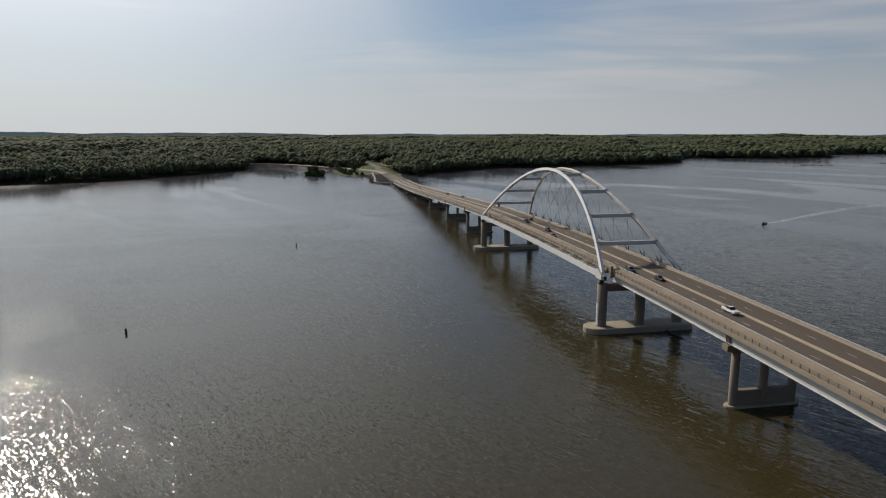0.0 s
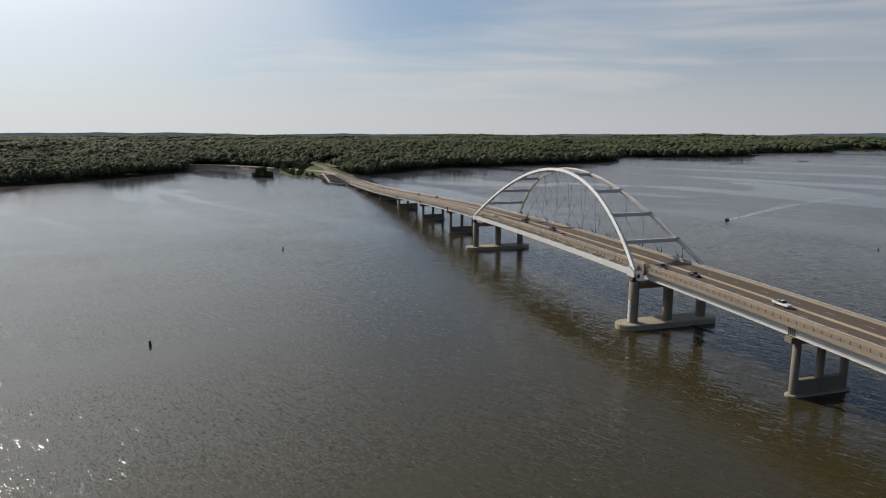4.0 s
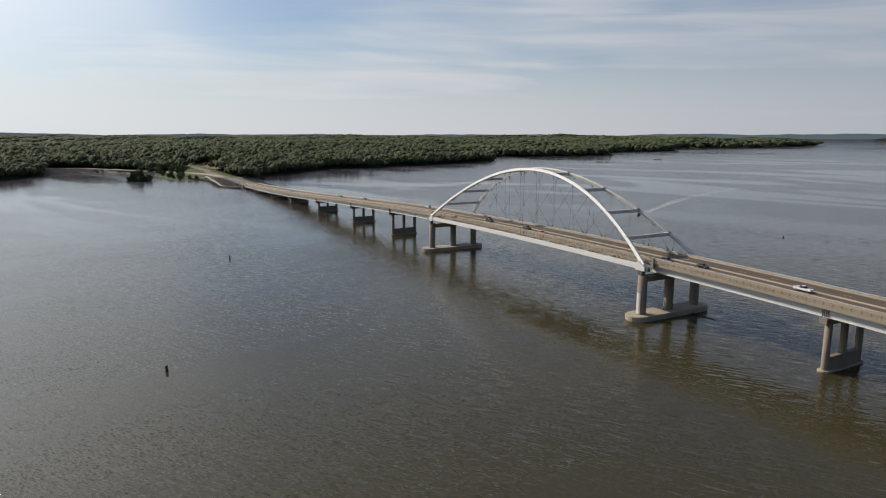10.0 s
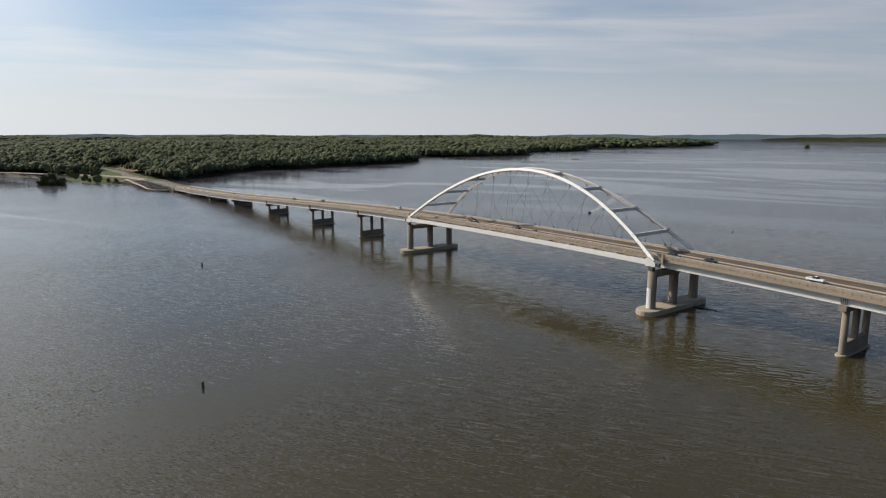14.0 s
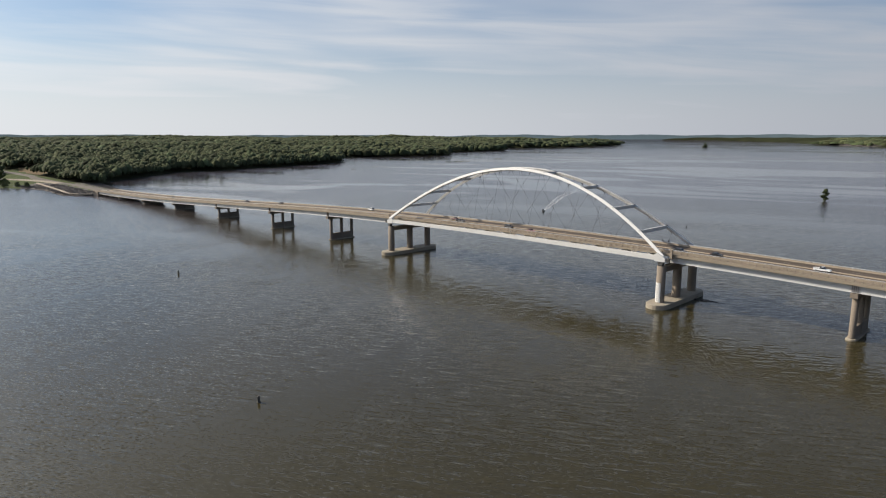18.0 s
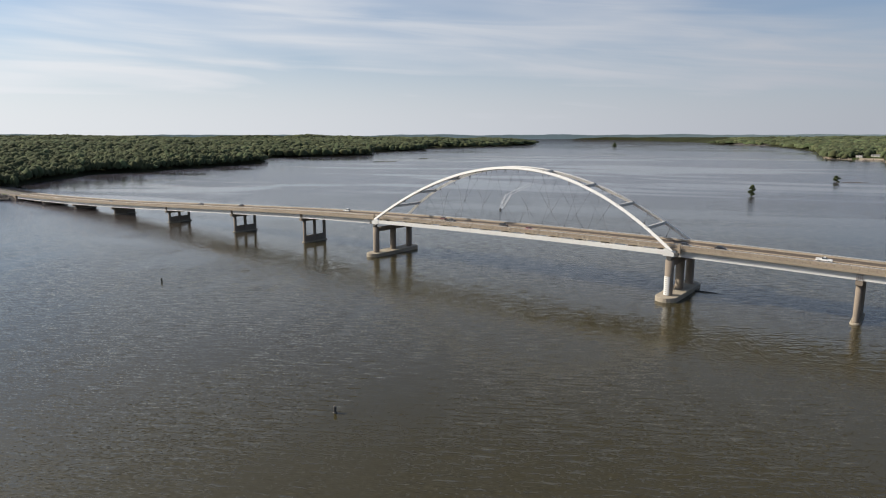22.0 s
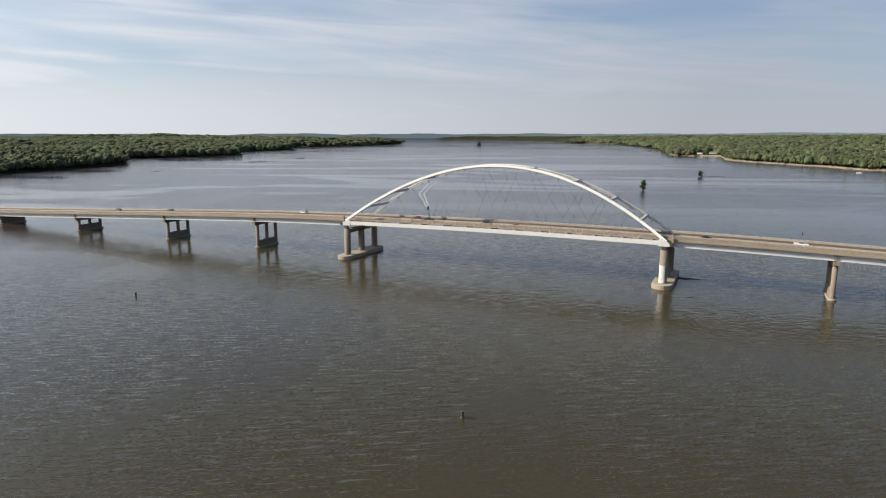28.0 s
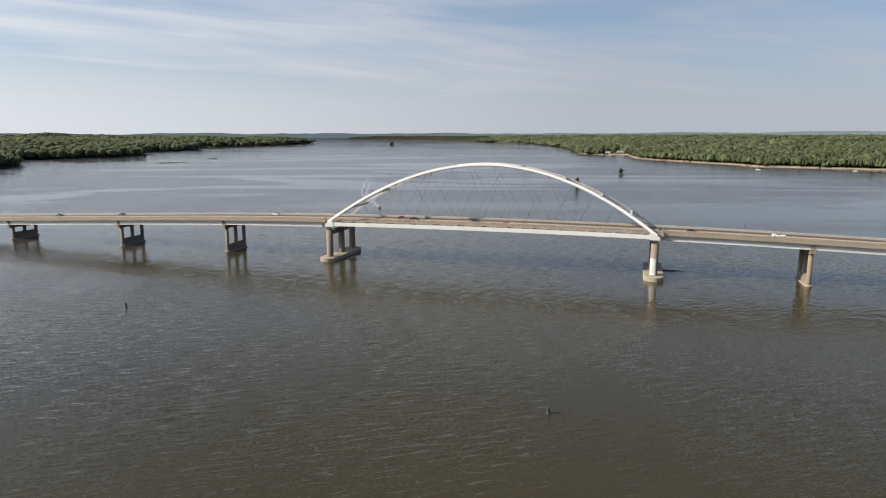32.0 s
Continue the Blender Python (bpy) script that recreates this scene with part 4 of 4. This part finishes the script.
def scatter(n, seed, x0, x1, y0, y1, test):
    rng = np.random.RandomState(seed)
    x, y = rng.uniform(x0, x1, n), rng.uniform(y0, y1, n)
    d = shore_distance(x, y)
    keep = test(x, y, d)
    x, y = x[keep], y[keep]
    return np.stack([x, y, land_height(x, y)], 1)


stones("riprap", "grey angular riprap stones on the embankment", scatter(6000, 3, -840, -610, -30, 60, lambda x, y, d: (d > -2) & (d < 26) & ((y < 7) | (y > 34))), 1.1, M_RIPRAP, 5)
stones("riprap", "dark rough stones on the bank below the causeway road", scatter(9000, 7, -1200, -960, -236, -60, lambda x, y, d: (d > -2) & foreshore(x, y)), 1.5, M_RIPRAP, 8)
stones("shore_rocks", "pale tan rocks along the wooded shore", scatter(60000, 4, -160, 800, 1000, 2200, lambda x, y, d: (d > -1.5) & (d < 7)), 2.0, M_SHORE, 6)


# ---- trees and bushes ----
def crown_bm(blobs, leaf, seed, count):
    """Many small leaf tufts spread through a few overlapping volumes."""
    rng = random.Random(seed)
    V, F = [], []
    for _ in range(count):
        cx, cy, cz, rx, rz = rng.choice(blobs)
        v = Vector((rng.gauss(0, 1), rng.gauss(0, 1), rng.gauss(0, 1))).normalized() * rng.uniform(0.55, 1.05)
        c = Vector((cx + v.x * rx, cy + v.y * rx, cz + v.z * rz))
        n = Vector((rng.uniform(-1, 1), rng.uniform(-1, 1), rng.uniform(-0.2, 1))).normalized()
        a = n.orthogonal().normalized()
        b = n.cross(a)
        r = leaf * rng.uniform(0.6, 1.3)
        k = len(V)
        for q in range(5):
            t = 2 * math.pi * q / 5 + rng.uniform(-0.3, 0.3)
            V.append(c + (a * math.cos(t) + b * math.sin(t)) * r * rng.uniform(0.7, 1.1) - n * r * 0.25)
        V.append(c + n * r * 0.35)
        F += [(k + q, k + (q + 1) % 5, k + 5) for q in range(5)]
    return V, F


def tree(x, y, z, height, spread, label, seed, group="", bare_stem=0.2, count=420, leaves=None):
    rng = random.Random(seed)
    t = thing("tree", label, "tree", group, (x, y, z))
    top = height * 0.9
    part("trunk", tube([(0, 0, -1.5), (0, 0, 0), (0.1, 0, height * 0.4), (0.2, 0.1, top)], 0.3, 8, [0.034 * height, 0.026 * height, 0.016 * height, 0.004 * height]), M_BARK, t)
    blobs = []
    for k in range(9):
        h = bare_stem + (1 - bare_stem) * (k + 0.5) / 9
        w = spread * (0.35 + 0.75 * math.sin(math.pi * (0.14 + 0.76 * (h - bare_stem) / (1 - bare_stem))))
        a = rng.uniform(0, 6.28)
        off = w * rng.uniform(0.15, 0.55)
        c = (off * math.cos(a), off * math.sin(a), h * height)
        blobs.append((*c, w * rng.uniform(0.45, 0.7), height * 0.09))
        part("limb", tube([(0.1, 0, h * height * 0.82), (c[0] * 0.6, c[1] * 0.6, h * height * 0.95), c], 0.1, 5, [0.010 * height, 0.006 * height, 0.003 * height]), M_BARK, t)
    V, F = crown_bm(blobs, spread * (0.16 if count < 1000 else 0.115), seed + 1, count)
    mesh_object("crown", V, F, leaves or M_TREE, t)
    return t


tree(4.6, 541.0, 0.0, 12.5, 4.4, "lone green cypress standing in the open lake", 41, "lone trees in the lake", 0.06, 1500)
tree(52.0, 868.0, 0.0, 9.0, 5.0, "small dark cypress standing in the lake", 43, "lone trees in the lake", 0.06, 1100)
log_a = part("floating_log", tube([(58, 866, 0.1), (75, 872, 0.25), (92, 874, 0.1)], 0.35, 6, [0.5, 0.4, 0.15]), M_BARK)
tagged(log_a, "long weathered drift log floating beside a small cypress", "log")


def bush_islet(x0, y0, x1, y1, label, height, seed):
    t = thing("islet", label, "islet")
    n = 14
    rng = random.Random(seed)
    cx, cy = (x0 + x1) / 2, (y0 + y1) / 2
    ln = math.hypot(x1 - x0, y1 - y0) / 2
    ux, uy = (x1 - x0) / (2 * ln), (y1 - y0) / (2 * ln)
    w = ln * 0.45
    V, F = [(cx, cy, 0.7)], []
    for ring, (s, z) in enumerate(((0.55, 0.6), (1.0, -0.6))):
        for k in range(n):
            a = 2 * math.pi * k / n
            q = s * rng.uniform(0.85, 1.1)
            V.append((cx + ux * ln * q * math.cos(a) - uy * w * q * math.sin(a), cy + uy * ln * q * math.cos(a) + ux * w * q * math.sin(a), z))
    F += [(0, 1 + k, 1 + (k + 1) % n) for k in range(n)]
    F += [(1 + k, 1 + n + k, 1 + n + (k + 1) % n, 1 + (k + 1) % n) for k in range(n)]
    mesh_object("mud_bank", V, F, M_GRASS, t)
    blobs = []
    for k in range(26):
        a, q = rng.uniform(0, 6.28), rng.uniform(0, 0.8)
        hh = height * rng.uniform(0.25, 0.55) * (1.2 - q)
        blobs.append((cx + ux * ln * q * math.cos(a) - uy * w * q * math.sin(a), cy + uy * ln * q * math.cos(a) + ux * w * q * math.sin(a), hh * 1.0, min(w, 8) * 0.55, hh))
    V, F = crown_bm(blobs, min(1.3, height * 0.13), seed + 1, 1900)
    mesh_object("bushes", V, F, M_TREE, t)
    return t


bush_islet(-848, -118, -808, -80, "tiny lake islet crowded with dark green bushes", 19, 51)
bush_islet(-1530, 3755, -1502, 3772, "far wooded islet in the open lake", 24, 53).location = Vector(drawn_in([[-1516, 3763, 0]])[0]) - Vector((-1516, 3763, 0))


def grass_bar(x0, y0, x1, y1, half, label, seed):
    t = thing("grass_bar", label, "sandbar")
    n, rng = 26, random.Random(seed)
    V, F = [], []
    dx, dy = x1 - x0, y1 - y0
    ln = math.hypot(dx, dy)
    for i in range(n + 1):
        k = i / n
        w = half * math.sin(math.pi * k) ** 0.6 * rng.uniform(0.75, 1.2) + 0.05
        for s, z in ((-1, -0.3), (-0.5, 0.35), (0.5, 0.4), (1, -0.3)):
            V.append((x0 + dx * k - dy / ln * w * s, y0 + dy * k + dx / ln * w * s, z))
    for i in range(n):
        for j in range(3):
            F.append((4 * i + j, 4 * i + j + 1, 4 * i + j + 5, 4 * i + j + 4))
    mesh_object("bank", V, F, M_SHORE, t)
    blobs = [(x0 + dx * k, y0 + dy * k, min(0.7, 0.3 * half), half * 0.6, min(0.8, 0.3 * half)) for k in [rng.uniform(0.06, 0.94) for _ in range(30)]]
    V, F = crown_bm(blobs, min(0.7, 0.35 * half), seed + 1, 420)
    mesh_object("grass", V, F, M_GRASS, t)


grass_bar(-1021, 988, -994, 1056, 6, "long low grassy sandbar in the lake", 61)
grass_bar(-1085, 1262, -1065, 1277, 4, "short low grassy sandbar in the lake", 63)
grass_bar(-893, 584, -884, 589, 0.8, "low snag of weeds and driftwood in the lake", 65)
grass_bar(-1372, 885, -1362, 903, 3, "small reedy spit off the wooded point", 67)

# marsh bushes at the landing
for k, (bx, by, bh, bw) in enumerate(((-905, -45, 9, 5), (-880, -52, 7, 5), (-860, -40, 6, 4), (-838, -38, 6, 5), (-815, -30, 5, 4), (-800, -22, 5, 4), (-930, -55, 10, 6), (-960, -58, 12, 7),
                                      (-985, -60, 14, 8), (-1005, -72, 15, 8), (-950, -30, 14, 8), (-970, -20, 15, 9), (-1000, -35, 14, 9), (-890, -30, 6, 4), (-850, -50, 4, 4), (-825, -44, 4, 3))):
    gz = float(land_height(np.array([bx * 1.0]), np.array([by * 1.0]))[0])
    tree(bx, by, gz, bh * (1.2 if bh < 8 else 0.85), bw * (1.05 if bh < 8 else 0.8), "light green willow bush on the marshy shore", 100 + k, "marsh bushes", 0.05, 420, M_WILLOW)

# ---- buoys and markers ----
def marker(x, y, label, h=2.0):
    t = thing("channel_buoy", label, "buoy", "channel buoys", (x, y, 0))
    part("float", tube([(0, 0, -0.5), (0, 0, 0.15), (0, 0, 0.35)], 0.42, 14, [0.52, 0.52, 0.40]), M_DARK, t)
    part("can", tube([(0, 0, 0.35), (0, 0, h * 0.95), (0, 0, h)], 0.3, 14, [0.36, 0.40, 0.26]), M_DARK, t)
    part("lifting_ring", tube([(-0.12, 0, h), (-0.1, 0, h + 0.2), (0.1, 0, h + 0.2), (0.12, 0, h)], 0.035, 6), M_RAIL, t)


for bx, by, bh in ((59.4, -157.7, 1.75), (-114.5, -105.8, 1.7), (-9, 239, 1.1), (157, 215, 1.1), (80, 668, 1.2)):
    marker(bx, by, "dark weathered can buoy floating upright in the lake", bh)

drift = thing("driftwood", "dark tangle of driftwood caught against a pier footing", "driftwood")
rng = random.Random(9)
part("trunk", tube([(91, 28.5, 0.05), (96, 29.2, 0.3), (101.5, 30.0, 0.1)], 0.25, 7, [0.3, 0.26, 0.1]), M_DARK, drift)
for k in range(7):
    bx = rng.uniform(92, 100)
    part("branch", tube([(bx, 28.8, 0.2), (bx + rng.uniform(-1.5, 1.5), 29 + rng.uniform(-1.5, 1.5), rng.uniform(0.6, 1.6))], 0.08, 5, [0.09, 0.03]), M_DARK, drift)

# ---- motorboats ----
M_HULL = make_material("boat_hull", (0.06, 0.06, 0.065), 0.35, vary=0.2)
M_HULL_WHITE = make_material("boat_hull_white", (0.75, 0.75, 0.73), 0.35, vary=0.08)
M_GLASS = make_material("dark_glass", (0.02, 0.023, 0.026), 0.08, vary=0.1)


def boat(x, y, heading, length, hull_mat, label):
    t = thing("motorboat", label, "boat", "", (x, y, 0))
    t.rotation_euler = (0, 0, radians(heading))
    bm = bmesh.new()
    rings = []
    for k in range(9):
        u = k / 8
        w = length * 0.17 * (1 - max(0, u - 0.45) ** 2 / 0.32)
        w = max(w, 0.05)
        keel = -0.35 + 0.7 * max(0, u - 0.55) ** 1.5
        xx = length * (u - 0.5)
        top = 0.75 + 0.35 * u
        rings.append([bm.verts.new(c) for c in ((xx, -w, top), (xx, -w * 0.92, 0.2), (xx, 0, keel), (xx, w * 0.92, 0.2), (xx, w, top))])
    for a, b in zip(rings, rings[1:]):
        for i in range(4):
            bm.faces.new((a[i], b[i], b[i + 1], a[i + 1]))
        bm.faces.new((a[0], a[4], b[4], b[0]))
    bm.faces.new(rings[0])
    part("hull", bm, hull_mat, t)
    part("console", boxed(-0.1 * length, 0.06 * length, -0.07 * length, 0.07 * length, 0.9, 1.6, bevel=0.12), M_HULL_WHITE, t)
    part("windshield", boxed(0.05 * length, 0.08 * length, -0.09 * length, 0.09 * length, 1.1, 1.9, bevel=0.02), M_GLASS, t)
    part("outboard_motor", boxed(-0.58 * length, -0.5 * length, -0.3, 0.3, 0.1, 1.5, bevel=0.12), M_DARK, t)
    part("bench", boxed(-0.32 * length, -0.2 * length, -0.1 * length, 0.1 * length, 0.85, 1.25, bevel=0.08), M_HULL_WHITE, t)


boat(-150, 248, -61, 7.0, M_HULL, "dark motorboat speeding across the lake")
boat(305, 1082, 170, 9.0, M_HULL_WHITE, "white motorboat near the wooded shore")
boat(470, 1078, 175, 8.0, M_HULL_WHITE, "white motorboat running along the shore")


def foam_material():
    m = bpy.data.materials.new("foam")
    m.use_nodes = True
    n, l = m.node_tree.nodes, m.node_tree.links
    b = n["Principled BSDF"]
    b.inputs["Base Color"].default_value = (0.72, 0.74, 0.75, 1)
    b.inputs["Roughness"].default_value = 0.6
    geo = n.new("ShaderNodeNewGeometry")
    t = n.new("ShaderNodeTexNoise")
    t.inputs["Scale"].default_value = 0.5
    t.inputs["Detail"].default_value = 6
    l.new(geo.outputs["Position"], t.inputs["Vector"])
    r = n.new("ShaderNodeMapRange")
    r.inputs["From Min"].default_value, r.inputs["From Max"].default_value = 0.36, 0.80
    r.inputs["To Max"].default_value = 0.9
    l.new(t.outputs["Fac"], r.inputs["Value"])
    l.new(r.outputs[0], b.inputs["Alpha"])
    return m


M_FOAM = foam_material()


def wake(points, spread, label, width=0.8):
    V, F = [], []
    for side in (-1, 1):
        base = len(V)
        for k, (x, y) in enumerate(points):
            x2, y2 = points[min(k + 1, len(points) - 1)]
            x1, y1 = points[max(k - 1, 0)]
            d = Vector((x2 - x1, y2 - y1)).normalized()
            o = side * (0.6 + spread * k)
            for e in (-width, width):
                w = o + e * (0.55 + 0.25 * min(k, 2) - 0.16 * max(0, k - 2))
                V.append((x - d.y * w, y + d.x * w, 0.03))
        for k in range(len(points) - 1):
            a = base + 2 * k
            F.append((a, a + 1, a + 3, a + 2))
    tagged(mesh_object("wake", V, F, M_FOAM), label, "wake", kind="stuff")


wake([(-152, 252), (-165, 275), (-190, 320), (-226, 385), (-268, 490), (-296, 560), (-312, 620)], 0.7, "white foam wake trailing behind a motorboat", 1.3)
wake([(475, 1078), (500, 1076), (540, 1074), (600, 1070)], 1.2, "white foam wake close to the shore", 1.4)


# ---- vehicles ----
M_TYRE = make_material("tyre_rubber", (0.02, 0.02, 0.02), 0.8, vary=0.2)
M_RIM = make_material("wheel_rim", (0.45, 0.45, 0.46), 0.35, metal=0.8, vary=0.1)
M_LAMP = make_material("headlight_glass", (0.7, 0.7, 0.68), 0.15, vary=0.05)
M_TAIL = make_material("tail_light_red", (0.35, 0.02, 0.015), 0.25, vary=0.1)


def slab_of(profile, y0, y1, inset=0.0):
    """A side profile of (x, z) given width, the upper points drawn in."""
    bm = bmesh.new()
    zt, zb = max(z for _, z in profile), min(z for _, z in profile)
    k = len(profile)
    a = [bm.verts.new((x, y0 + inset * (z - zb) / (zt - zb), z)) for x, z in profile]
    b = [bm.verts.new((x, y1 - inset * (z - zb) / (zt - zb), z)) for x, z in profile]
    for i in range(k):
        bm.faces.new((a[i], a[(i + 1) % k], b[(i + 1) % k], b[i]))
    bm.faces.new(a)
    bm.faces.new(b[::-1])
    return bm


SHAPES = {
    "car": ([(-2.3, 0.3), (2.3, 0.3), (2.35, 0.62), (2.1, 0.82), (0.95, 0.95), (-1.75, 1.0), (-2.3, 0.9)], [(0.85, 0.95), (0.15, 1.42), (-1.1, 1.45), (-1.85, 0.98)]),
    "suv": ([(-2.35, 0.35), (2.35, 0.35), (2.4, 0.75), (2.15, 1.0), (1.0, 1.08), (-2.3, 1.1)], [(0.95, 1.06), (0.35, 1.7), (-2.0, 1.74), (-2.3, 1.08)]),
    "pickup": ([(-2.8, 0.5), (2.8, 0.5), (2.85, 0.9), (2.7, 1.1), (1.2, 1.16), (-2.8, 1.12)], [(1.15, 1.14), (0.55, 1.78), (-0.6, 1.8), (-0.8, 1.14)]),
}


def vehicle(kind, x, y, facing, paint, label):
    m = make_material("car_paint", paint, 0.3, vary=0.04, spec=0.6)
    t = thing({"car": "car", "suv": "car", "pickup": "pickup_truck"}[kind], label, "truck" if kind == "pickup" else "car", "vehicles on the bridge")
    slope = math.atan((road_z(x + 2) - road_z(x - 2)) / 4)
    t.matrix_world = Matrix.Translation((x, y, road_z(x) + 0.03)) @ Matrix.Rotation(-slope, 4, "Y") @ Matrix.Rotation(0 if facing > 0 else math.pi, 4, "Z")
    lower, cabin = SHAPES[kind]
    body = part("body", slab_of(lower, -0.92, 0.92, 0.06), m, t)
    bmesh_mod = body.modifiers.new("soft_edges", "BEVEL")
    bmesh_mod.width, bmesh_mod.segments = 0.09, 2
    part("cabin_glass", slab_of(cabin, -0.82, 0.82, 0.16), M_GLASS, t)
    xs = [p[0] for p in cabin]
    zt = max(p[1] for p in cabin)
    part("roof", boxed(min(xs) + 0.55, max(xs) - 0.62, -0.66, 0.66, zt - 0.02, zt + 0.05, bevel=0.03), m, t)
    if kind == "pickup":
        part("cargo_bed", boxed(-2.68, -0.95, -0.75, 0.75, 1.1, 1.135), M_DARK, t)
        part("bed_side", boxed(-2.75, -0.9, -0.9, -0.78, 1.1, 1.32, bevel=0.03), m, t)
        part("bed_side", boxed(-2.75, -0.9, 0.78, 0.9, 1.1, 1.32, bevel=0.03), m, t)
        part("tailgate", boxed(-2.8, -2.7, -0.85, 0.85, 0.75, 1.32, bevel=0.03), m, t)
    x1 = max(p[0] for p in lower)
    for wx in (-0.62 * x1, 0.64 * x1):
        for wy in (-0.82, 0.82):
            tyre = part("wheel", tube([(wx, wy - 0.12, 0.35), (wx, wy + 0.12, 0.35)], 0.36, 16), M_TYRE, t)
            o = 0.13 if wy > 0 else -0.13
            part("rim", tube([(wx, wy + o - 0.01, 0.35), (wx, wy + o + 0.01, 0.35)], 0.21, 12), M_RIM, tyre)
    for wy in (-0.66, 0.66):
        part("headlight", boxed(x1 - 0.12, x1 + 0.02, wy - 0.18, wy + 0.18, 0.66, 0.82, bevel=0.03), M_LAMP, t)
        part("tail_light", boxed(-x1 - 0.03, -x1 + 0.1, wy - 0.14, wy + 0.14, 0.68, 0.9, bevel=0.03), M_TAIL, t)


vehicle("pickup", 141.5, 18.3, 1, (0.75, 0.75, 0.73), "white pickup truck driving on the bridge deck")
vehicle("car", 104.0, 18.2, 1, (0.012, 0.012, 0.014), "black sedan driving on the bridge deck")
vehicle("suv", 91.0, 14.6, 1, (0.03, 0.03, 0.035), "dark grey sport utility car on the bridge")
vehicle("car", 15.0, 14.6, 1, (0.28, 0.015, 0.015), "red sedan under the arch")
vehicle("suv", -2.0, 18.2, 1, (0.03, 0.028, 0.028), "black sport utility car under the arch")
vehicle("car", -46.0, 23.6, -1, (0.10, 0.02, 0.02), "dark maroon sedan under the arch")
vehicle("pickup", -36.0, 18.2, 1, (0.02, 0.02, 0.022), "black pickup truck under the arch")
vehicle("suv", -126.0, 27.4, -1, (0.72, 0.72, 0.70), "white sport utility car on the approach span")
vehicle("car", -238.0, 27.4, -1, (0.02, 0.02, 0.025), "black sedan on the approach span")
vehicle("pickup", -285.0, 23.6, -1, (0.05, 0.05, 0.055), "dark pickup truck on the approach span")
vehicle("car", -420.0, 18.2, 1, (0.05, 0.05, 0.05), "grey sedan near the western landing")


# ---- houses among the trees of the eastern shore ----
M_WALL = make_material("house_siding", (0.62, 0.60, 0.55), 0.8, vary=0.1)
M_ROOF = make_material("house_shingles", (0.17, 0.16, 0.155), 0.9, vary=0.2)


def house(x, y, turn, length, depth, high, label):
    z = float(land_height(np.array([x * 1.0]), np.array([y * 1.0]))[0]) - 0.3
    t = thing("house", label, "house", "lakeside houses", (x, y, z))
    t.rotation_euler = (0, 0, radians(turn))
    L, D = length / 2, depth / 2
    part("wall", boxed(-L, L, -D, D, 0, high), M_WALL, t)
    part("roof", slab_of([(-L - 0.5, high), (L + 0.5, high), (L + 0.5, high + 0.1), (0, high + 0.1), (-L - 0.5, high + 0.1)], -D - 0.5, D + 0.5), M_ROOF, t)
    bm = bmesh.new()
    v = [bm.verts.new(c) for c in ((-L - 0.5, -D - 0.5, high + 0.1), (L + 0.5, -D - 0.5, high + 0.1), (L + 0.5, D + 0.5, high + 0.1), (-L - 0.5, D + 0.5, high + 0.1), (-L - 0.5, 0, high + 2.6), (L + 0.5, 0, high + 2.6))]
    for f in ((0, 1, 5, 4), (2, 3, 4, 5), (0, 4, 3), (1, 2, 5), (0, 3, 2, 1)):
        bm.faces.new([v[i] for i in f])
    part("gable_roof", bm, M_ROOF, t)
    for k in range(4):
        wx = -L + (k + 0.7) * length / 4.6
        w = part("window", boxed(wx - 0.7, wx + 0.7, -D - 0.06, -D + 0.05, 0.9, 2.2), M_WALL, t)
        part("pane", boxed(wx - 0.6, wx + 0.6, -D - 0.09, -D - 0.05, 1.0, 2.1), M_GLASS, w)


house(20, 2035, 8, 26, 12, 5.0, "pale lakeside house with a grey gable roof")
house(-20, 2010, -4, 16, 9, 4.0, "small white lakeside house with a grey roof")
house(170, 1545, 30, 15, 10, 4.5, "white house half hidden among shore trees")
house(330, 1290, 20, 14, 9, 4.5, "tan cabin near the rocky shore")
